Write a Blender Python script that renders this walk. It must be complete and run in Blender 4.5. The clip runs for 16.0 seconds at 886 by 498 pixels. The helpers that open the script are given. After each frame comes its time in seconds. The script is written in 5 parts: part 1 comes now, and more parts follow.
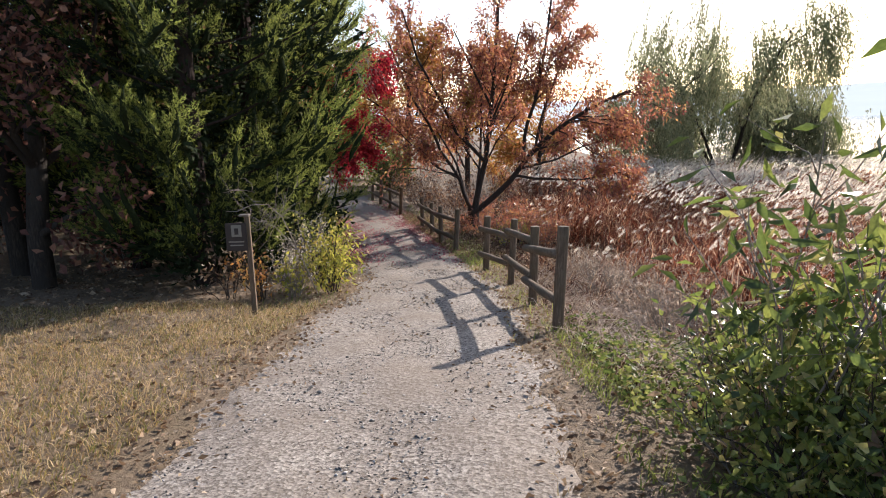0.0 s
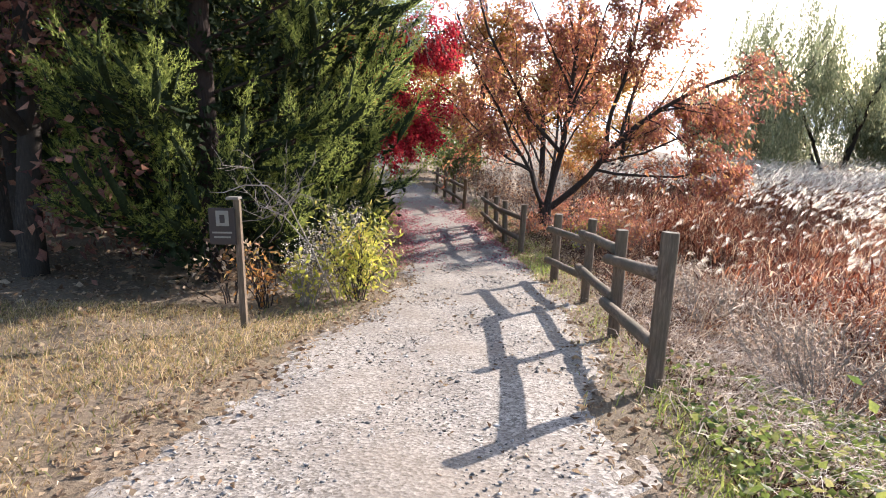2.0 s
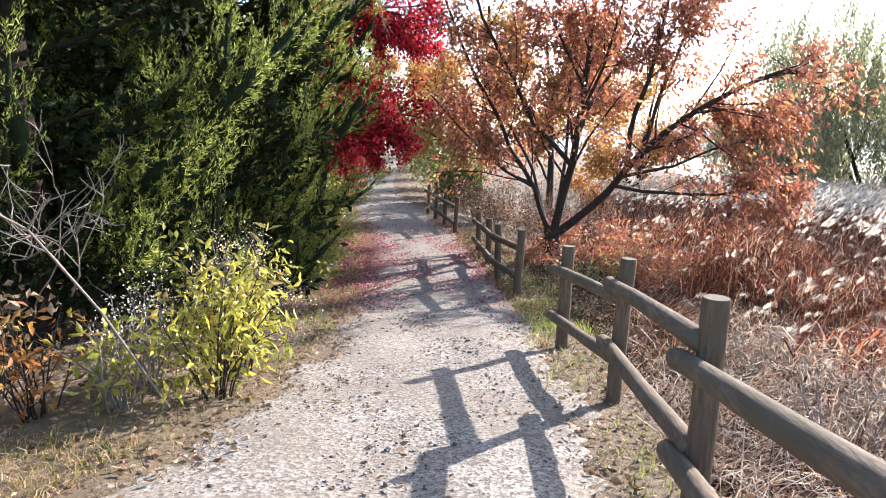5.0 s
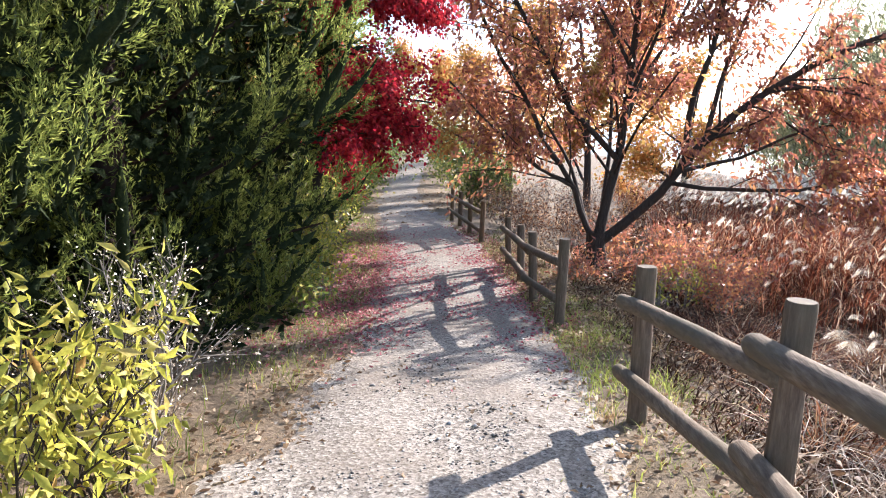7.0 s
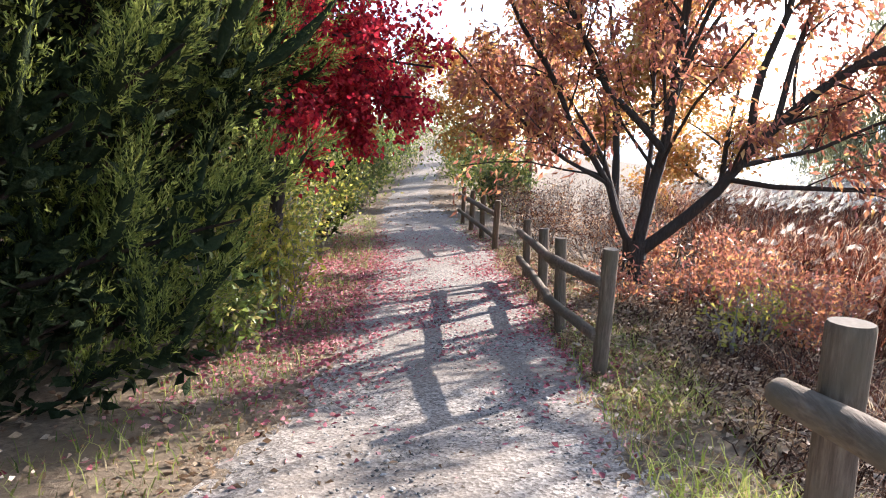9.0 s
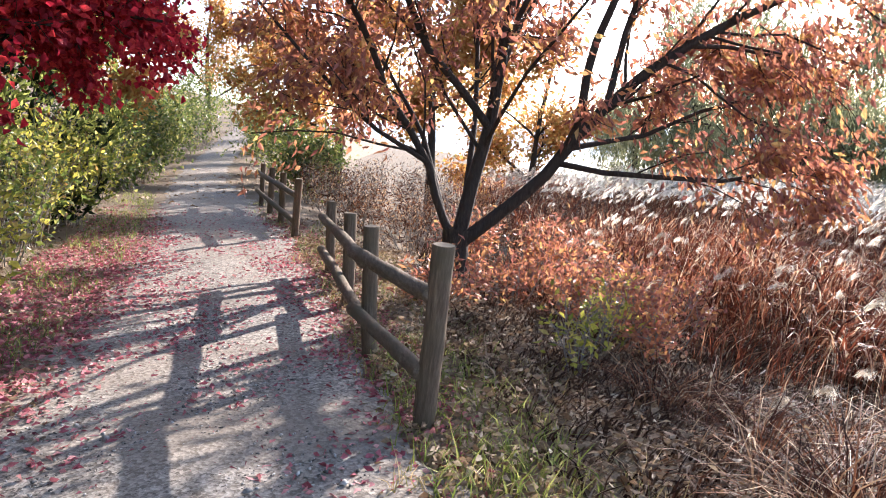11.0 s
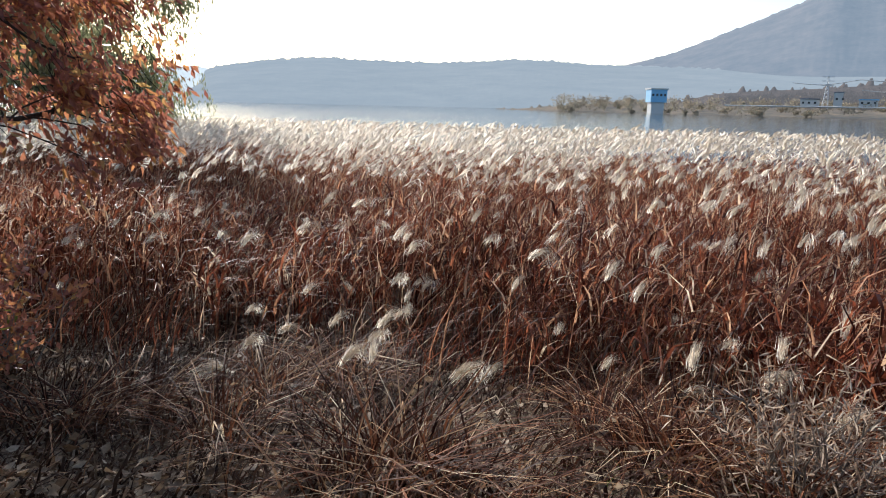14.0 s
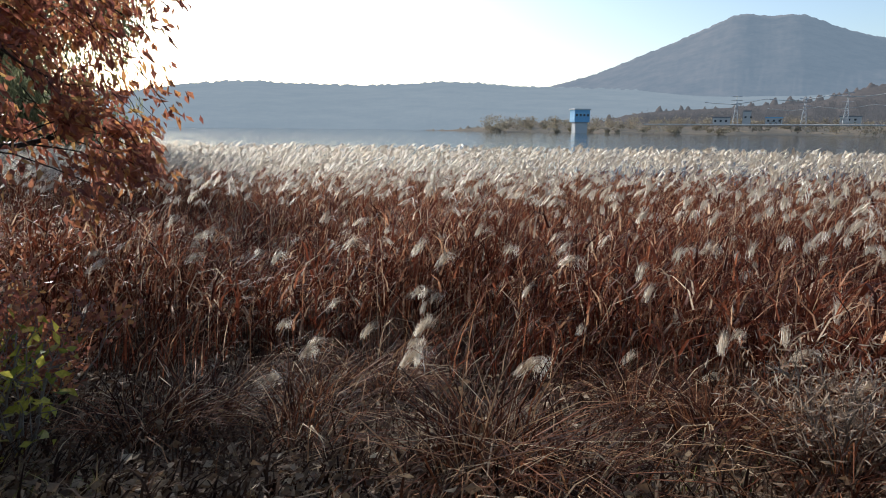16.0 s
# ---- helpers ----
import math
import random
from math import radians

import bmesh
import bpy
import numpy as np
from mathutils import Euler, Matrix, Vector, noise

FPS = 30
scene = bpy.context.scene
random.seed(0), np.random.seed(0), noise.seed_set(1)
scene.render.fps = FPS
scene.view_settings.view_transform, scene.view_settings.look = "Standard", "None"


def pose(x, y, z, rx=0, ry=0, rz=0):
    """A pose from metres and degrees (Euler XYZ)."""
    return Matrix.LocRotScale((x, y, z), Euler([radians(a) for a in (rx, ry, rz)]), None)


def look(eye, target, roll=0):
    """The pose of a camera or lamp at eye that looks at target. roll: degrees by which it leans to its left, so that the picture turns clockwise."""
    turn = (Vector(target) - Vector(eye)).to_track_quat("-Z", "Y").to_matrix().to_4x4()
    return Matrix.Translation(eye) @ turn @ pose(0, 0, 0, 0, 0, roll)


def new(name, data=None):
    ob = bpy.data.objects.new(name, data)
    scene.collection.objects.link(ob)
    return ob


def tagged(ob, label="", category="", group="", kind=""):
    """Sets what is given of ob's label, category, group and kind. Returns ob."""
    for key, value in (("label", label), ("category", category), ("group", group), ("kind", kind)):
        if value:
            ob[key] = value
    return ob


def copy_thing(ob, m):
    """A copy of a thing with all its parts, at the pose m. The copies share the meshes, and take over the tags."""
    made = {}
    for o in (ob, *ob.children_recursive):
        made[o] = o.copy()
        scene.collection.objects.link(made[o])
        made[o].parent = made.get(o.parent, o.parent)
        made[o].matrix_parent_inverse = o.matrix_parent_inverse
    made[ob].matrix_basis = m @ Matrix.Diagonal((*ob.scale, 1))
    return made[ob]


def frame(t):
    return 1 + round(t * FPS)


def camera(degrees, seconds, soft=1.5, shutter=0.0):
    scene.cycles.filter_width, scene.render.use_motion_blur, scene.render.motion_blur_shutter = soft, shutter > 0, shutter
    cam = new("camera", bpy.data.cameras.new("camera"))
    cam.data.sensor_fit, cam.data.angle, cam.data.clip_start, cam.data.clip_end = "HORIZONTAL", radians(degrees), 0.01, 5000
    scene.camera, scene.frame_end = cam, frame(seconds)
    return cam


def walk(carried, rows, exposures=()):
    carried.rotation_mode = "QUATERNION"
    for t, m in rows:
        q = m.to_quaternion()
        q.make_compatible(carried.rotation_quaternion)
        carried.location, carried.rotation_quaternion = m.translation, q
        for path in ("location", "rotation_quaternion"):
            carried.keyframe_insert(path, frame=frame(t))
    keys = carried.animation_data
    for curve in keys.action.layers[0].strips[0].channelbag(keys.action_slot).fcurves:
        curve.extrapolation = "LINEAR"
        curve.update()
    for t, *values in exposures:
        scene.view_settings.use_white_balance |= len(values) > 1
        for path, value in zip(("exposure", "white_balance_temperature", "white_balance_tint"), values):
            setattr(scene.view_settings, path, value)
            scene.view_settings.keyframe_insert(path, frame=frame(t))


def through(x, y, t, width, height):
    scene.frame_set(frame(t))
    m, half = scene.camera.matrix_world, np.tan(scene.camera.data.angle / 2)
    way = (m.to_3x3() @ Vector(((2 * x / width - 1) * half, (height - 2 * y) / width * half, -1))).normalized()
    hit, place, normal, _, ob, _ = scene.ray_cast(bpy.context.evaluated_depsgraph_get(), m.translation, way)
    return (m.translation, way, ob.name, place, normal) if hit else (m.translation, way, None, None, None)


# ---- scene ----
cam = camera(67.3, 16.0, soft=1.0)
PATH = [
    (0, (0.081, 0.108, 1.595), (0.059, 2.075, 1.232), -1.9),
    (0.5, (0.106, 0.633, 1.5), (-0.045, 2.592, 1.128), -1.7),
    (1, (0.184, 1.195, 1.416), (-0.024, 3.148, 1.04), -0.8),
    (1.5, (0.236, 1.777, 1.335), (0.017, 3.728, 0.955), -0.6),
    (2, (0.275, 2.362, 1.261), (0.035, 4.313, 0.891), -0.3),
    (2.5, (0.332, 2.955, 1.192), (0.079, 4.908, 0.843), -0.5),
    (3, (0.376, 3.577, 1.123), (0.115, 5.532, 0.789), -0.3),
    (3.5, (0.454, 4.172, 1.058), (0.204, 6.131, 0.739), -0.2),
    (4, (0.473, 4.75, 0.999), (0.227, 6.711, 0.688), -0.1),
    (6.5, (0.343, 7.672, 0.705), (-0.004, 9.62, 0.411), -1.1),
    (7, (0.297, 8.21, 0.646), (-0.067, 10.156, 0.362), -1.6),
    (7.5, (0.298, 8.768, 0.588), (-0.075, 10.711, 0.294), -1.6),
    (8, (0.241, 9.352, 0.519), (-0.181, 11.281, 0.205), -1.2),
    (10.5, (-0.038, 11.972, 0.201), (-0.342, 13.939, 0.006), 1.8),
    (11, (0.036, 12.322, 0.173), (0.178, 14.293, -0.136), 2.0),
    (11.5, (0.098, 12.753, 0.131), (0.751, 14.612, -0.212), 2.2),
    (12, (0.176, 13.078, 0.087), (1.117, 14.812, -0.239), 1.6),
    (12.5, (0.216, 13.318, 0.073), (1.481, 14.824, -0.290), 2.8),
    (13, (0.194, 13.530, 0.072), (1.713, 14.765, -0.338), 2.7),
    (13.5, (0.078, 13.604, 0.062), (1.706, 14.692, -0.346), 1.9),
    (14, (-0.048, 13.686, 0.077), (1.705, 14.550, -0.347), 1.3),
    (14.5, (-0.176, 13.859, 0.078), (1.688, 14.477, -0.302), 1.1),
    (15, (-0.356, 13.951, 0.076), (1.521, 14.541, -0.282), 1.0),
    (15.5, (-0.549, 14.030, 0.080), (1.321, 14.645, -0.274), 0.7),
    (16, (-0.682, 14.213, 0.068), (1.163, 14.899, -0.291), 0.6),
]
walk(cam, [(t, look(eye, target, roll)) for t, eye, target, roll in PATH],
     [(0, 0.7, 6500, 17), (1, 1.1, 6400, 17), (2, 1.4, 6300, 16), (4, 1.55, 6150, 15), (8, 1.7, 6100, 16), (10.5, 1.85, 6150, 17), (11, 1.7, 6200, 17), (12.5, 1.3, 6200, 16), (13.5, 0.8, 6200, 13), (14.5, 0.3, 6150, 11), (16, 0.1, 6100, 10)])

# ---- light ----
SUN_AZ, SUN_EL = 38.7, 23.0
world = bpy.data.worlds.new("sky")
scene.world = world
world.use_nodes = True
wn = world.node_tree
sky = wn.nodes.new("ShaderNodeTexSky")
sky.sky_type, sky.sun_disc = "NISHITA", False
sky.sun_elevation, sky.sun_rotation = radians(SUN_EL), radians(SUN_AZ)
sky.air_density, sky.dust_density, sky.ozone_density = 1.0, 1.2, 1.5
wn.nodes["Background"].inputs[1].default_value = 0.15
wn.links.new(sky.outputs[0], wn.nodes["Background"].inputs[0])
lamp = bpy.data.lights.new("sun", "SUN")
lamp.energy, lamp.angle, lamp.color = 5.0, radians(0.55), (1.0, 0.94, 0.86)
sun_dir = Vector((math.sin(radians(SUN_AZ)) * math.cos(radians(SUN_EL)), math.cos(radians(SUN_AZ)) * math.cos(radians(SUN_EL)), math.sin(radians(SUN_EL))))
sun = new("sun", lamp)
sun.matrix_world = look(sun_dir * 60, (0, 0, 0))


# ---- materials ----
def ramp_node(nt, stops):
    r = nt.nodes.new("ShaderNodeValToRGB")
    el = r.color_ramp.elements
    while len(el) < len(stops):
        el.new(0.5)
    for e, (at, c) in zip(el, stops):
        e.position, e.color = at, (*c, 1)
    return r


def base_mat(name, rough=0.85, spec=0.3):
    m = bpy.data.materials.new(name)
    m.use_nodes = True
    b = m.node_tree.nodes["Principled BSDF"]
    b.inputs["Roughness"].default_value = rough
    b.inputs["Specular IOR Level"].default_value = spec
    return m, m.node_tree, b


def noise_node(nt, scale, detail=6, rough=0.6, coord="Object", stretch=None):
    t = nt.nodes.new("ShaderNodeTexCoord")
    n = nt.nodes.new("ShaderNodeTexNoise")
    n.inputs["Scale"].default_value, n.inputs["Detail"].default_value, n.inputs["Roughness"].default_value = scale, detail, rough
    if stretch:
        mp = nt.nodes.new("ShaderNodeMapping")
        mp.inputs["Scale"].default_value = stretch
        nt.links.new(t.outputs[coord], mp.inputs[0])
        nt.links.new(mp.outputs[0], n.inputs["Vector"])
    else:
        nt.links.new(t.outputs[coord], n.inputs["Vector"])
    return n


def mix_col(nt, a, b, fac, mode="MIX"):
    m = nt.nodes.new("ShaderNodeMix")
    m.data_type, m.blend_type = "RGBA", mode
    for sock, v in ((m.inputs[6], a), (m.inputs[7], b), (m.inputs[0], fac)):
        if isinstance(v, bpy.types.NodeSocket):
            nt.links.new(v, sock)
        elif isinstance(v, (int, float)):
            sock.default_value = v
        else:
            sock.default_value = (*v, 1)
    return m.outputs[2]


def bump(nt, bsdf, src, strength, dist=0.02):
    b = nt.nodes.new("ShaderNodeBump")
    b.inputs["Strength"].default_value, b.inputs["Distance"].default_value = strength, dist
    nt.links.new(src, b.inputs["Height"])
    nt.links.new(b.outputs[0], bsdf.inputs["Normal"])


def grainy(name, stops, fine, coarse, tint, rough=0.9, bumps=0.6, dist=0.02, stretch=None, spec=0.25):
    """Two-scale surface: fine grain over a ramp, wide stains toward tint."""
    m, nt, b = base_mat(name, rough, spec)
    f = noise_node(nt, fine, 8, 0.7, stretch=stretch)
    r = ramp_node(nt, stops)
    nt.links.new(f.outputs["Fac"], r.inputs[0])
    c = noise_node(nt, coarse, 4)
    cr = ramp_node(nt, [(0.42, (0, 0, 0)), (0.62, (1, 1, 1))])
    nt.links.new(c.outputs["Fac"], cr.inputs[0])
    nt.links.new(mix_col(nt, r.outputs[0], tint, cr.outputs[0]), b.inputs["Base Color"])
    bump(nt, b, f.outputs["Fac"], bumps, dist)
    return m


def gravelly(name):
    """Trodden dirt with packed stone chips of many greys."""
    m, nt, b = base_mat(name, 0.92, 0.2)
    t = nt.nodes.new("ShaderNodeTexCoord")
    cells = []
    for scale in (38, 80):
        v = nt.nodes.new("ShaderNodeTexVoronoi")
        v.inputs["Scale"].default_value = scale
        nt.links.new(t.outputs["Object"], v.inputs["Vector"])
        bw = nt.nodes.new("ShaderNodeRGBToBW")
        nt.links.new(v.outputs["Color"], bw.inputs[0])
        r = ramp_node(nt, [(0.2, (0.05, 0.043, 0.036)), (0.45, (0.21, 0.183, 0.154)), (0.75, (0.54, 0.485, 0.41))])
        nt.links.new(bw.outputs[0], r.inputs[0])
        cells.append((v, r))
    f = noise_node(nt, 26, 8, 0.75)
    dirt = ramp_node(nt, [(0.3, (0.14, 0.11, 0.083)), (0.7, (0.31, 0.256, 0.198))])
    nt.links.new(f.outputs["Fac"], dirt.inputs[0])
    chips = mix_col(nt, cells[0][1].outputs[0], cells[1][1].outputs[0], 0.5)
    patch = noise_node(nt, 1.1, 5, 0.6)
    pr = ramp_node(nt, [(0.35, (0.2, 0.2, 0.2)), (0.65, (0.85, 0.85, 0.85))])
    nt.links.new(patch.outputs["Fac"], pr.inputs[0])
    nt.links.new(mix_col(nt, dirt.outputs[0], chips, pr.outputs[0]), b.inputs["Base Color"])
    add = nt.nodes.new("ShaderNodeMath")
    add.operation = "ADD"
    nt.links.new(cells[0][0].outputs["Distance"], add.inputs[0])
    nt.links.new(f.outputs["Fac"], add.inputs[1])
    bump(nt, b, add.outputs[0], 0.55, 0.008)
    return m


def leafy(name, stops, through=0.45, rough=0.55, spec=0.3):
    """Thin leaves: each island takes its own colour; part of the light passes through."""
    m, nt, b = base_mat(name, rough, spec)
    g = nt.nodes.new("ShaderNodeNewGeometry")
    r = ramp_node(nt, stops)
    nt.links.new(g.outputs["Random Per Island"], r.inputs[0])
    n = noise_node(nt, 60, 3)
    nr = ramp_node(nt, [(0.3, (0.7, 0.7, 0.7)), (0.7, (1.15, 1.15, 1.15))])
    nt.links.new(n.outputs["Fac"], nr.inputs[0])
    col = mix_col(nt, r.outputs[0], nr.outputs[0], 1.0, "MULTIPLY")
    nt.links.new(col, b.inputs["Base Color"])
    tr = nt.nodes.new("ShaderNodeBsdfTranslucent")
    nt.links.new(col, tr.inputs[0])
    mx = nt.nodes.new("ShaderNodeMixShader")
    mx.inputs[0].default_value = through
    out = nt.nodes["Material Output"]
    nt.links.new(b.outputs[0], mx.inputs[1])
    nt.links.new(tr.outputs[0], mx.inputs[2])
    nt.links.new(mx.outputs[0], out.inputs[0])
    return m


def hazed_by_glow(name, colour, dark, glow, amount, scale):
    """Far wooded slopes beyond the lake; the emission paints in the haze of bright air."""
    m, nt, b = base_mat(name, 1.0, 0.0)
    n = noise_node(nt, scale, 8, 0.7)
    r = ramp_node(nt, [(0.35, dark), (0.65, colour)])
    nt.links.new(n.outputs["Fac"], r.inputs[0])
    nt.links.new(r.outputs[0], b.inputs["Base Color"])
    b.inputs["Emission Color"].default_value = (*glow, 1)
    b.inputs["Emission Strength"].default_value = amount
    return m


M_GROUND = grainy("earth_litter", [(0.3, (0.08, 0.055, 0.036)), (0.5, (0.2, 0.145, 0.095)), (0.7, (0.34, 0.26, 0.175))], 22, 0.9, (0.17, 0.125, 0.075), bumps=0.9, dist=0.04)
M_PATH = gravelly("gravel_dirt")
M_STONE = leafy("pebble", [(0.0, (0.09, 0.082, 0.072)), (0.45, (0.2, 0.185, 0.165)), (0.8, (0.38, 0.355, 0.32)), (1.0, (0.52, 0.5, 0.46))], 0.0, 0.9, 0.2)
M_WOOD = grainy("weathered_timber", [(0.3, (0.075, 0.05, 0.034)), (0.5, (0.155, 0.108, 0.074)), (0.7, (0.25, 0.185, 0.125))], 9, 2.2, (0.125, 0.098, 0.062), 0.85, 0.7, 0.01, (6, 6, 0.7), 0.15)
M_RAIL = grainy("weathered_rail", [(0.3, (0.085, 0.06, 0.042)), (0.5, (0.175, 0.128, 0.09)), (0.7, (0.29, 0.225, 0.16))], 9, 2.2, (0.14, 0.112, 0.076), 0.85, 0.7, 0.01, (6, 0.7, 6), 0.15)
M_CUT = grainy("cut_timber_end", [(0.3, (0.15, 0.12, 0.09)), (0.7, (0.3, 0.25, 0.19))], 30, 3, (0.2, 0.165, 0.12), 0.9, 0.4, 0.005, spec=0.1)
M_BARK = grainy("dark_bark", [(0.3, (0.022, 0.017, 0.014)), (0.55, (0.06, 0.046, 0.036)), (0.75, (0.12, 0.095, 0.075))], 12, 1.5, (0.05, 0.04, 0.032), 0.9, 1.0, 0.03, (3, 3, 0.6))
M_TWIG = grainy("grey_twig", [(0.3, (0.14, 0.12, 0.1)), (0.7, (0.34, 0.3, 0.26))], 20, 3, (0.2, 0.17, 0.14), 0.85, 0.3)
M_REDBARK = grainy("juniper_bark", [(0.3, (0.02, 0.014, 0.011)), (0.7, (0.07, 0.047, 0.036))], 10, 1.5, (0.04, 0.028, 0.022), 0.95, 1.0, 0.03, (4, 4, 0.4), 0.1)
M_OAK = leafy("russet_leaf", [(0.0, (0.25, 0.09, 0.07)), (0.35, (0.42, 0.162, 0.108)), (0.7, (0.54, 0.225, 0.118)), (0.9, (0.63, 0.31, 0.115)), (1.0, (0.66, 0.44, 0.16))], 0.5, 0.4, 0.45)
M_ORANGE = leafy("orange_leaf", [(0.0, (0.4, 0.16, 0.05)), (0.5, (0.55, 0.27, 0.08)), (1.0, (0.55, 0.4, 0.12))], 0.5)
M_MAPLE = leafy("scarlet_leaf", [(0.0, (0.24, 0.012, 0.025)), (0.5, (0.55, 0.03, 0.055)), (1.0, (0.8, 0.075, 0.075))], 0.6)
M_JUNIPER = leafy("juniper_scale", [(0.0, (0.1, 0.13, 0.036)), (0.4, (0.19, 0.23, 0.056)), (0.8, (0.31, 0.35, 0.08)), (1.0, (0.43, 0.45, 0.13))], 0.6, 0.75, 0.12)
# Near-black greens that put the juniper's inner shade into the colour.
M_JUNICORE = grainy("juniper_inner_shade", [(0.32, (0.012, 0.02, 0.009)), (0.5, (0.028, 0.042, 0.017)), (0.68, (0.065, 0.085, 0.03))], 34, 2.0, (0.028, 0.04, 0.017), 0.9, 1.0, 0.05, spec=0.1)
M_WILLOW = leafy("willow_leaf", [(0.0, (0.17, 0.19, 0.1)), (0.5, (0.3, 0.32, 0.17)), (1.0, (0.48, 0.45, 0.26))], 0.5)
M_YELLOW = leafy("yellow_shrub_leaf", [(0.0, (0.19, 0.22, 0.04)), (0.4, (0.45, 0.43, 0.07)), (0.75, (0.64, 0.56, 0.11)), (0.95, (0.5, 0.42, 0.14)), (1.0, (0.5, 0.24, 0.07))], 0.5)
M_GREEN = leafy("green_shrub_leaf", [(0.0, (0.06, 0.09, 0.025)), (0.5, (0.15, 0.2, 0.045)), (0.8, (0.29, 0.32, 0.075)), (1.0, (0.46, 0.38, 0.14))], 0.48, 0.36, 0.5)
M_BROWNLEAF = leafy("dead_leaf", [(0.0, (0.12, 0.07, 0.04)), (0.5, (0.28, 0.18, 0.105)), (0.85, (0.43, 0.31, 0.19)), (1.0, (0.58, 0.46, 0.32))], 0.3, 0.7)
M_BRUSH = leafy("red_brown_brush", [(0.0, (0.11, 0.05, 0.042)), (0.6, (0.27, 0.125, 0.095)), (1.0, (0.42, 0.22, 0.14))], 0.4, 0.8, 0.15)
M_REDLEAF = leafy("fallen_maple_leaf", [(0.0, (0.27, 0.06, 0.08)), (0.5, (0.48, 0.14, 0.16)), (1.0, (0.64, 0.34, 0.31))], 0.3, 0.7)
M_DRY = leafy("dry_grass", [(0.0, (0.17, 0.1, 0.05)), (0.45, (0.35, 0.24, 0.12)), (0.8, (0.5, 0.39, 0.21)), (0.93, (0.6, 0.5, 0.32)), (1.0, (0.22, 0.26, 0.07))], 0.4, 0.6)
M_LAWN = leafy("autumn_lawn", [(0.0, (0.16, 0.19, 0.045)), (0.22, (0.33, 0.28, 0.09)), (0.5, (0.5, 0.33, 0.15)), (1.0, (0.7, 0.54, 0.32))], 0.42, 0.55)
M_WEED = leafy("green_weed", [(0.0, (0.08, 0.12, 0.03)), (0.5, (0.18, 0.22, 0.055)), (0.85, (0.34, 0.34, 0.11)), (1.0, (0.42, 0.34, 0.16))], 0.45, 0.6, 0.2)
M_REED = leafy("russet_reed", [(0.0, (0.04, 0.011, 0.007)), (0.5, (0.19, 0.052, 0.027)), (0.74, (0.44, 0.16, 0.08)), (0.89, (0.7, 0.42, 0.24)), (1.0, (0.94, 0.77, 0.55))], 0.5, 0.55, 0.12)
M_STRAW = leafy("matted_straw", [(0.0, (0.03, 0.011, 0.007)), (0.55, (0.12, 0.046, 0.023)), (0.78, (0.32, 0.145, 0.068)), (0.92, (0.66, 0.42, 0.23)), (1.0, (0.92, 0.74, 0.5))], 0.36, 0.6, 0.1)
M_BLEACHED = leafy("bleached_straw", [(0.0, (0.22, 0.14, 0.1)), (0.5, (0.42, 0.31, 0.22)), (0.85, (0.62, 0.5, 0.38)), (1.0, (0.8, 0.7, 0.56))], 0.4, 0.5, 0.3)
M_PLUME = leafy("silver_plume", [(0.0, (0.74, 0.62, 0.48)), (0.5, (0.9, 0.83, 0.7)), (1.0, (0.95, 0.91, 0.83))], 0.85, 0.9, 0.1)
# Both hills glow to imitate haze, the sunward one more strongly.
M_HILL = hazed_by_glow("wooded_hill_haze_glow", (0.1, 0.095, 0.085), (0.055, 0.058, 0.056), (0.42, 0.52, 0.6), 0.5, 0.012)
M_HILLSUN = hazed_by_glow("sunward_hill_haze_glow", (0.12, 0.12, 0.11), (0.09, 0.095, 0.095), (0.66, 0.77, 0.85), 0.68, 0.012)
# Litter tones kept dark to paint the shade low among the tussocks.
M_LITTER = leafy("shade_dark_litter", [(0.0, (0.025, 0.012, 0.008)), (0.5, (0.065, 0.032, 0.018)), (0.85, (0.15, 0.085, 0.048)), (1.0, (0.36, 0.26, 0.17))], 0.15, 0.8, 0.08)
M_TUSSOCK = leafy("arching_sedge", [(0.0, (0.024, 0.009, 0.006)), (0.55, (0.12, 0.04, 0.02)), (0.8, (0.33, 0.13, 0.06)), (0.93, (0.66, 0.41, 0.22)), (1.0, (0.92, 0.74, 0.5))], 0.36, 0.6, 0.1)
M_MOSS = leafy("sunlit_verge_grass", [(0.0, (0.17, 0.22, 0.045)), (0.5, (0.34, 0.38, 0.08)), (1.0, (0.55, 0.52, 0.18))], 0.45, 0.6, 0.2)
# The mountain carries an added bluish glow as painted haze.
M_MOUNTAIN = hazed_by_glow("mountain_haze_glow", (0.11, 0.09, 0.078), (0.045, 0.044, 0.045), (0.34, 0.44, 0.54), 0.46, 0.02)
# Bank and far trees get a weaker glow for the same haze.
M_BANK = hazed_by_glow("bank_scrub_haze_glow", (0.24, 0.17, 0.11), (0.08, 0.075, 0.055), (0.4, 0.42, 0.42), 0.2, 0.12)
# Scrub colours are lightened and greyed to stand in for haze.
M_FARSCRUB = leafy("haze_paled_scrub_leaf", [(0.0, (0.2, 0.17, 0.13)), (0.5, (0.33, 0.28, 0.21)), (0.8, (0.42, 0.38, 0.26)), (1.0, (0.46, 0.36, 0.26))], 0.4, 0.9)
M_FARTREE = hazed_by_glow("bank_trees_haze_glow", (0.1, 0.075, 0.06), (0.04, 0.036, 0.035), (0.4, 0.42, 0.45), 0.2, 0.2)


def plain(name, col, rough=0.6, spec=0.3, metal=0.0):
    m, nt, b = base_mat(name, rough, spec)
    n = noise_node(nt, 14, 5)
    r = ramp_node(nt, [(0.3, tuple(c * 0.82 for c in col)), (0.7, col)])
    nt.links.new(n.outputs["Fac"], r.inputs[0])
    nt.links.new(r.outputs[0], b.inputs["Base Color"])
    b.inputs["Metallic"].default_value = metal
    return m


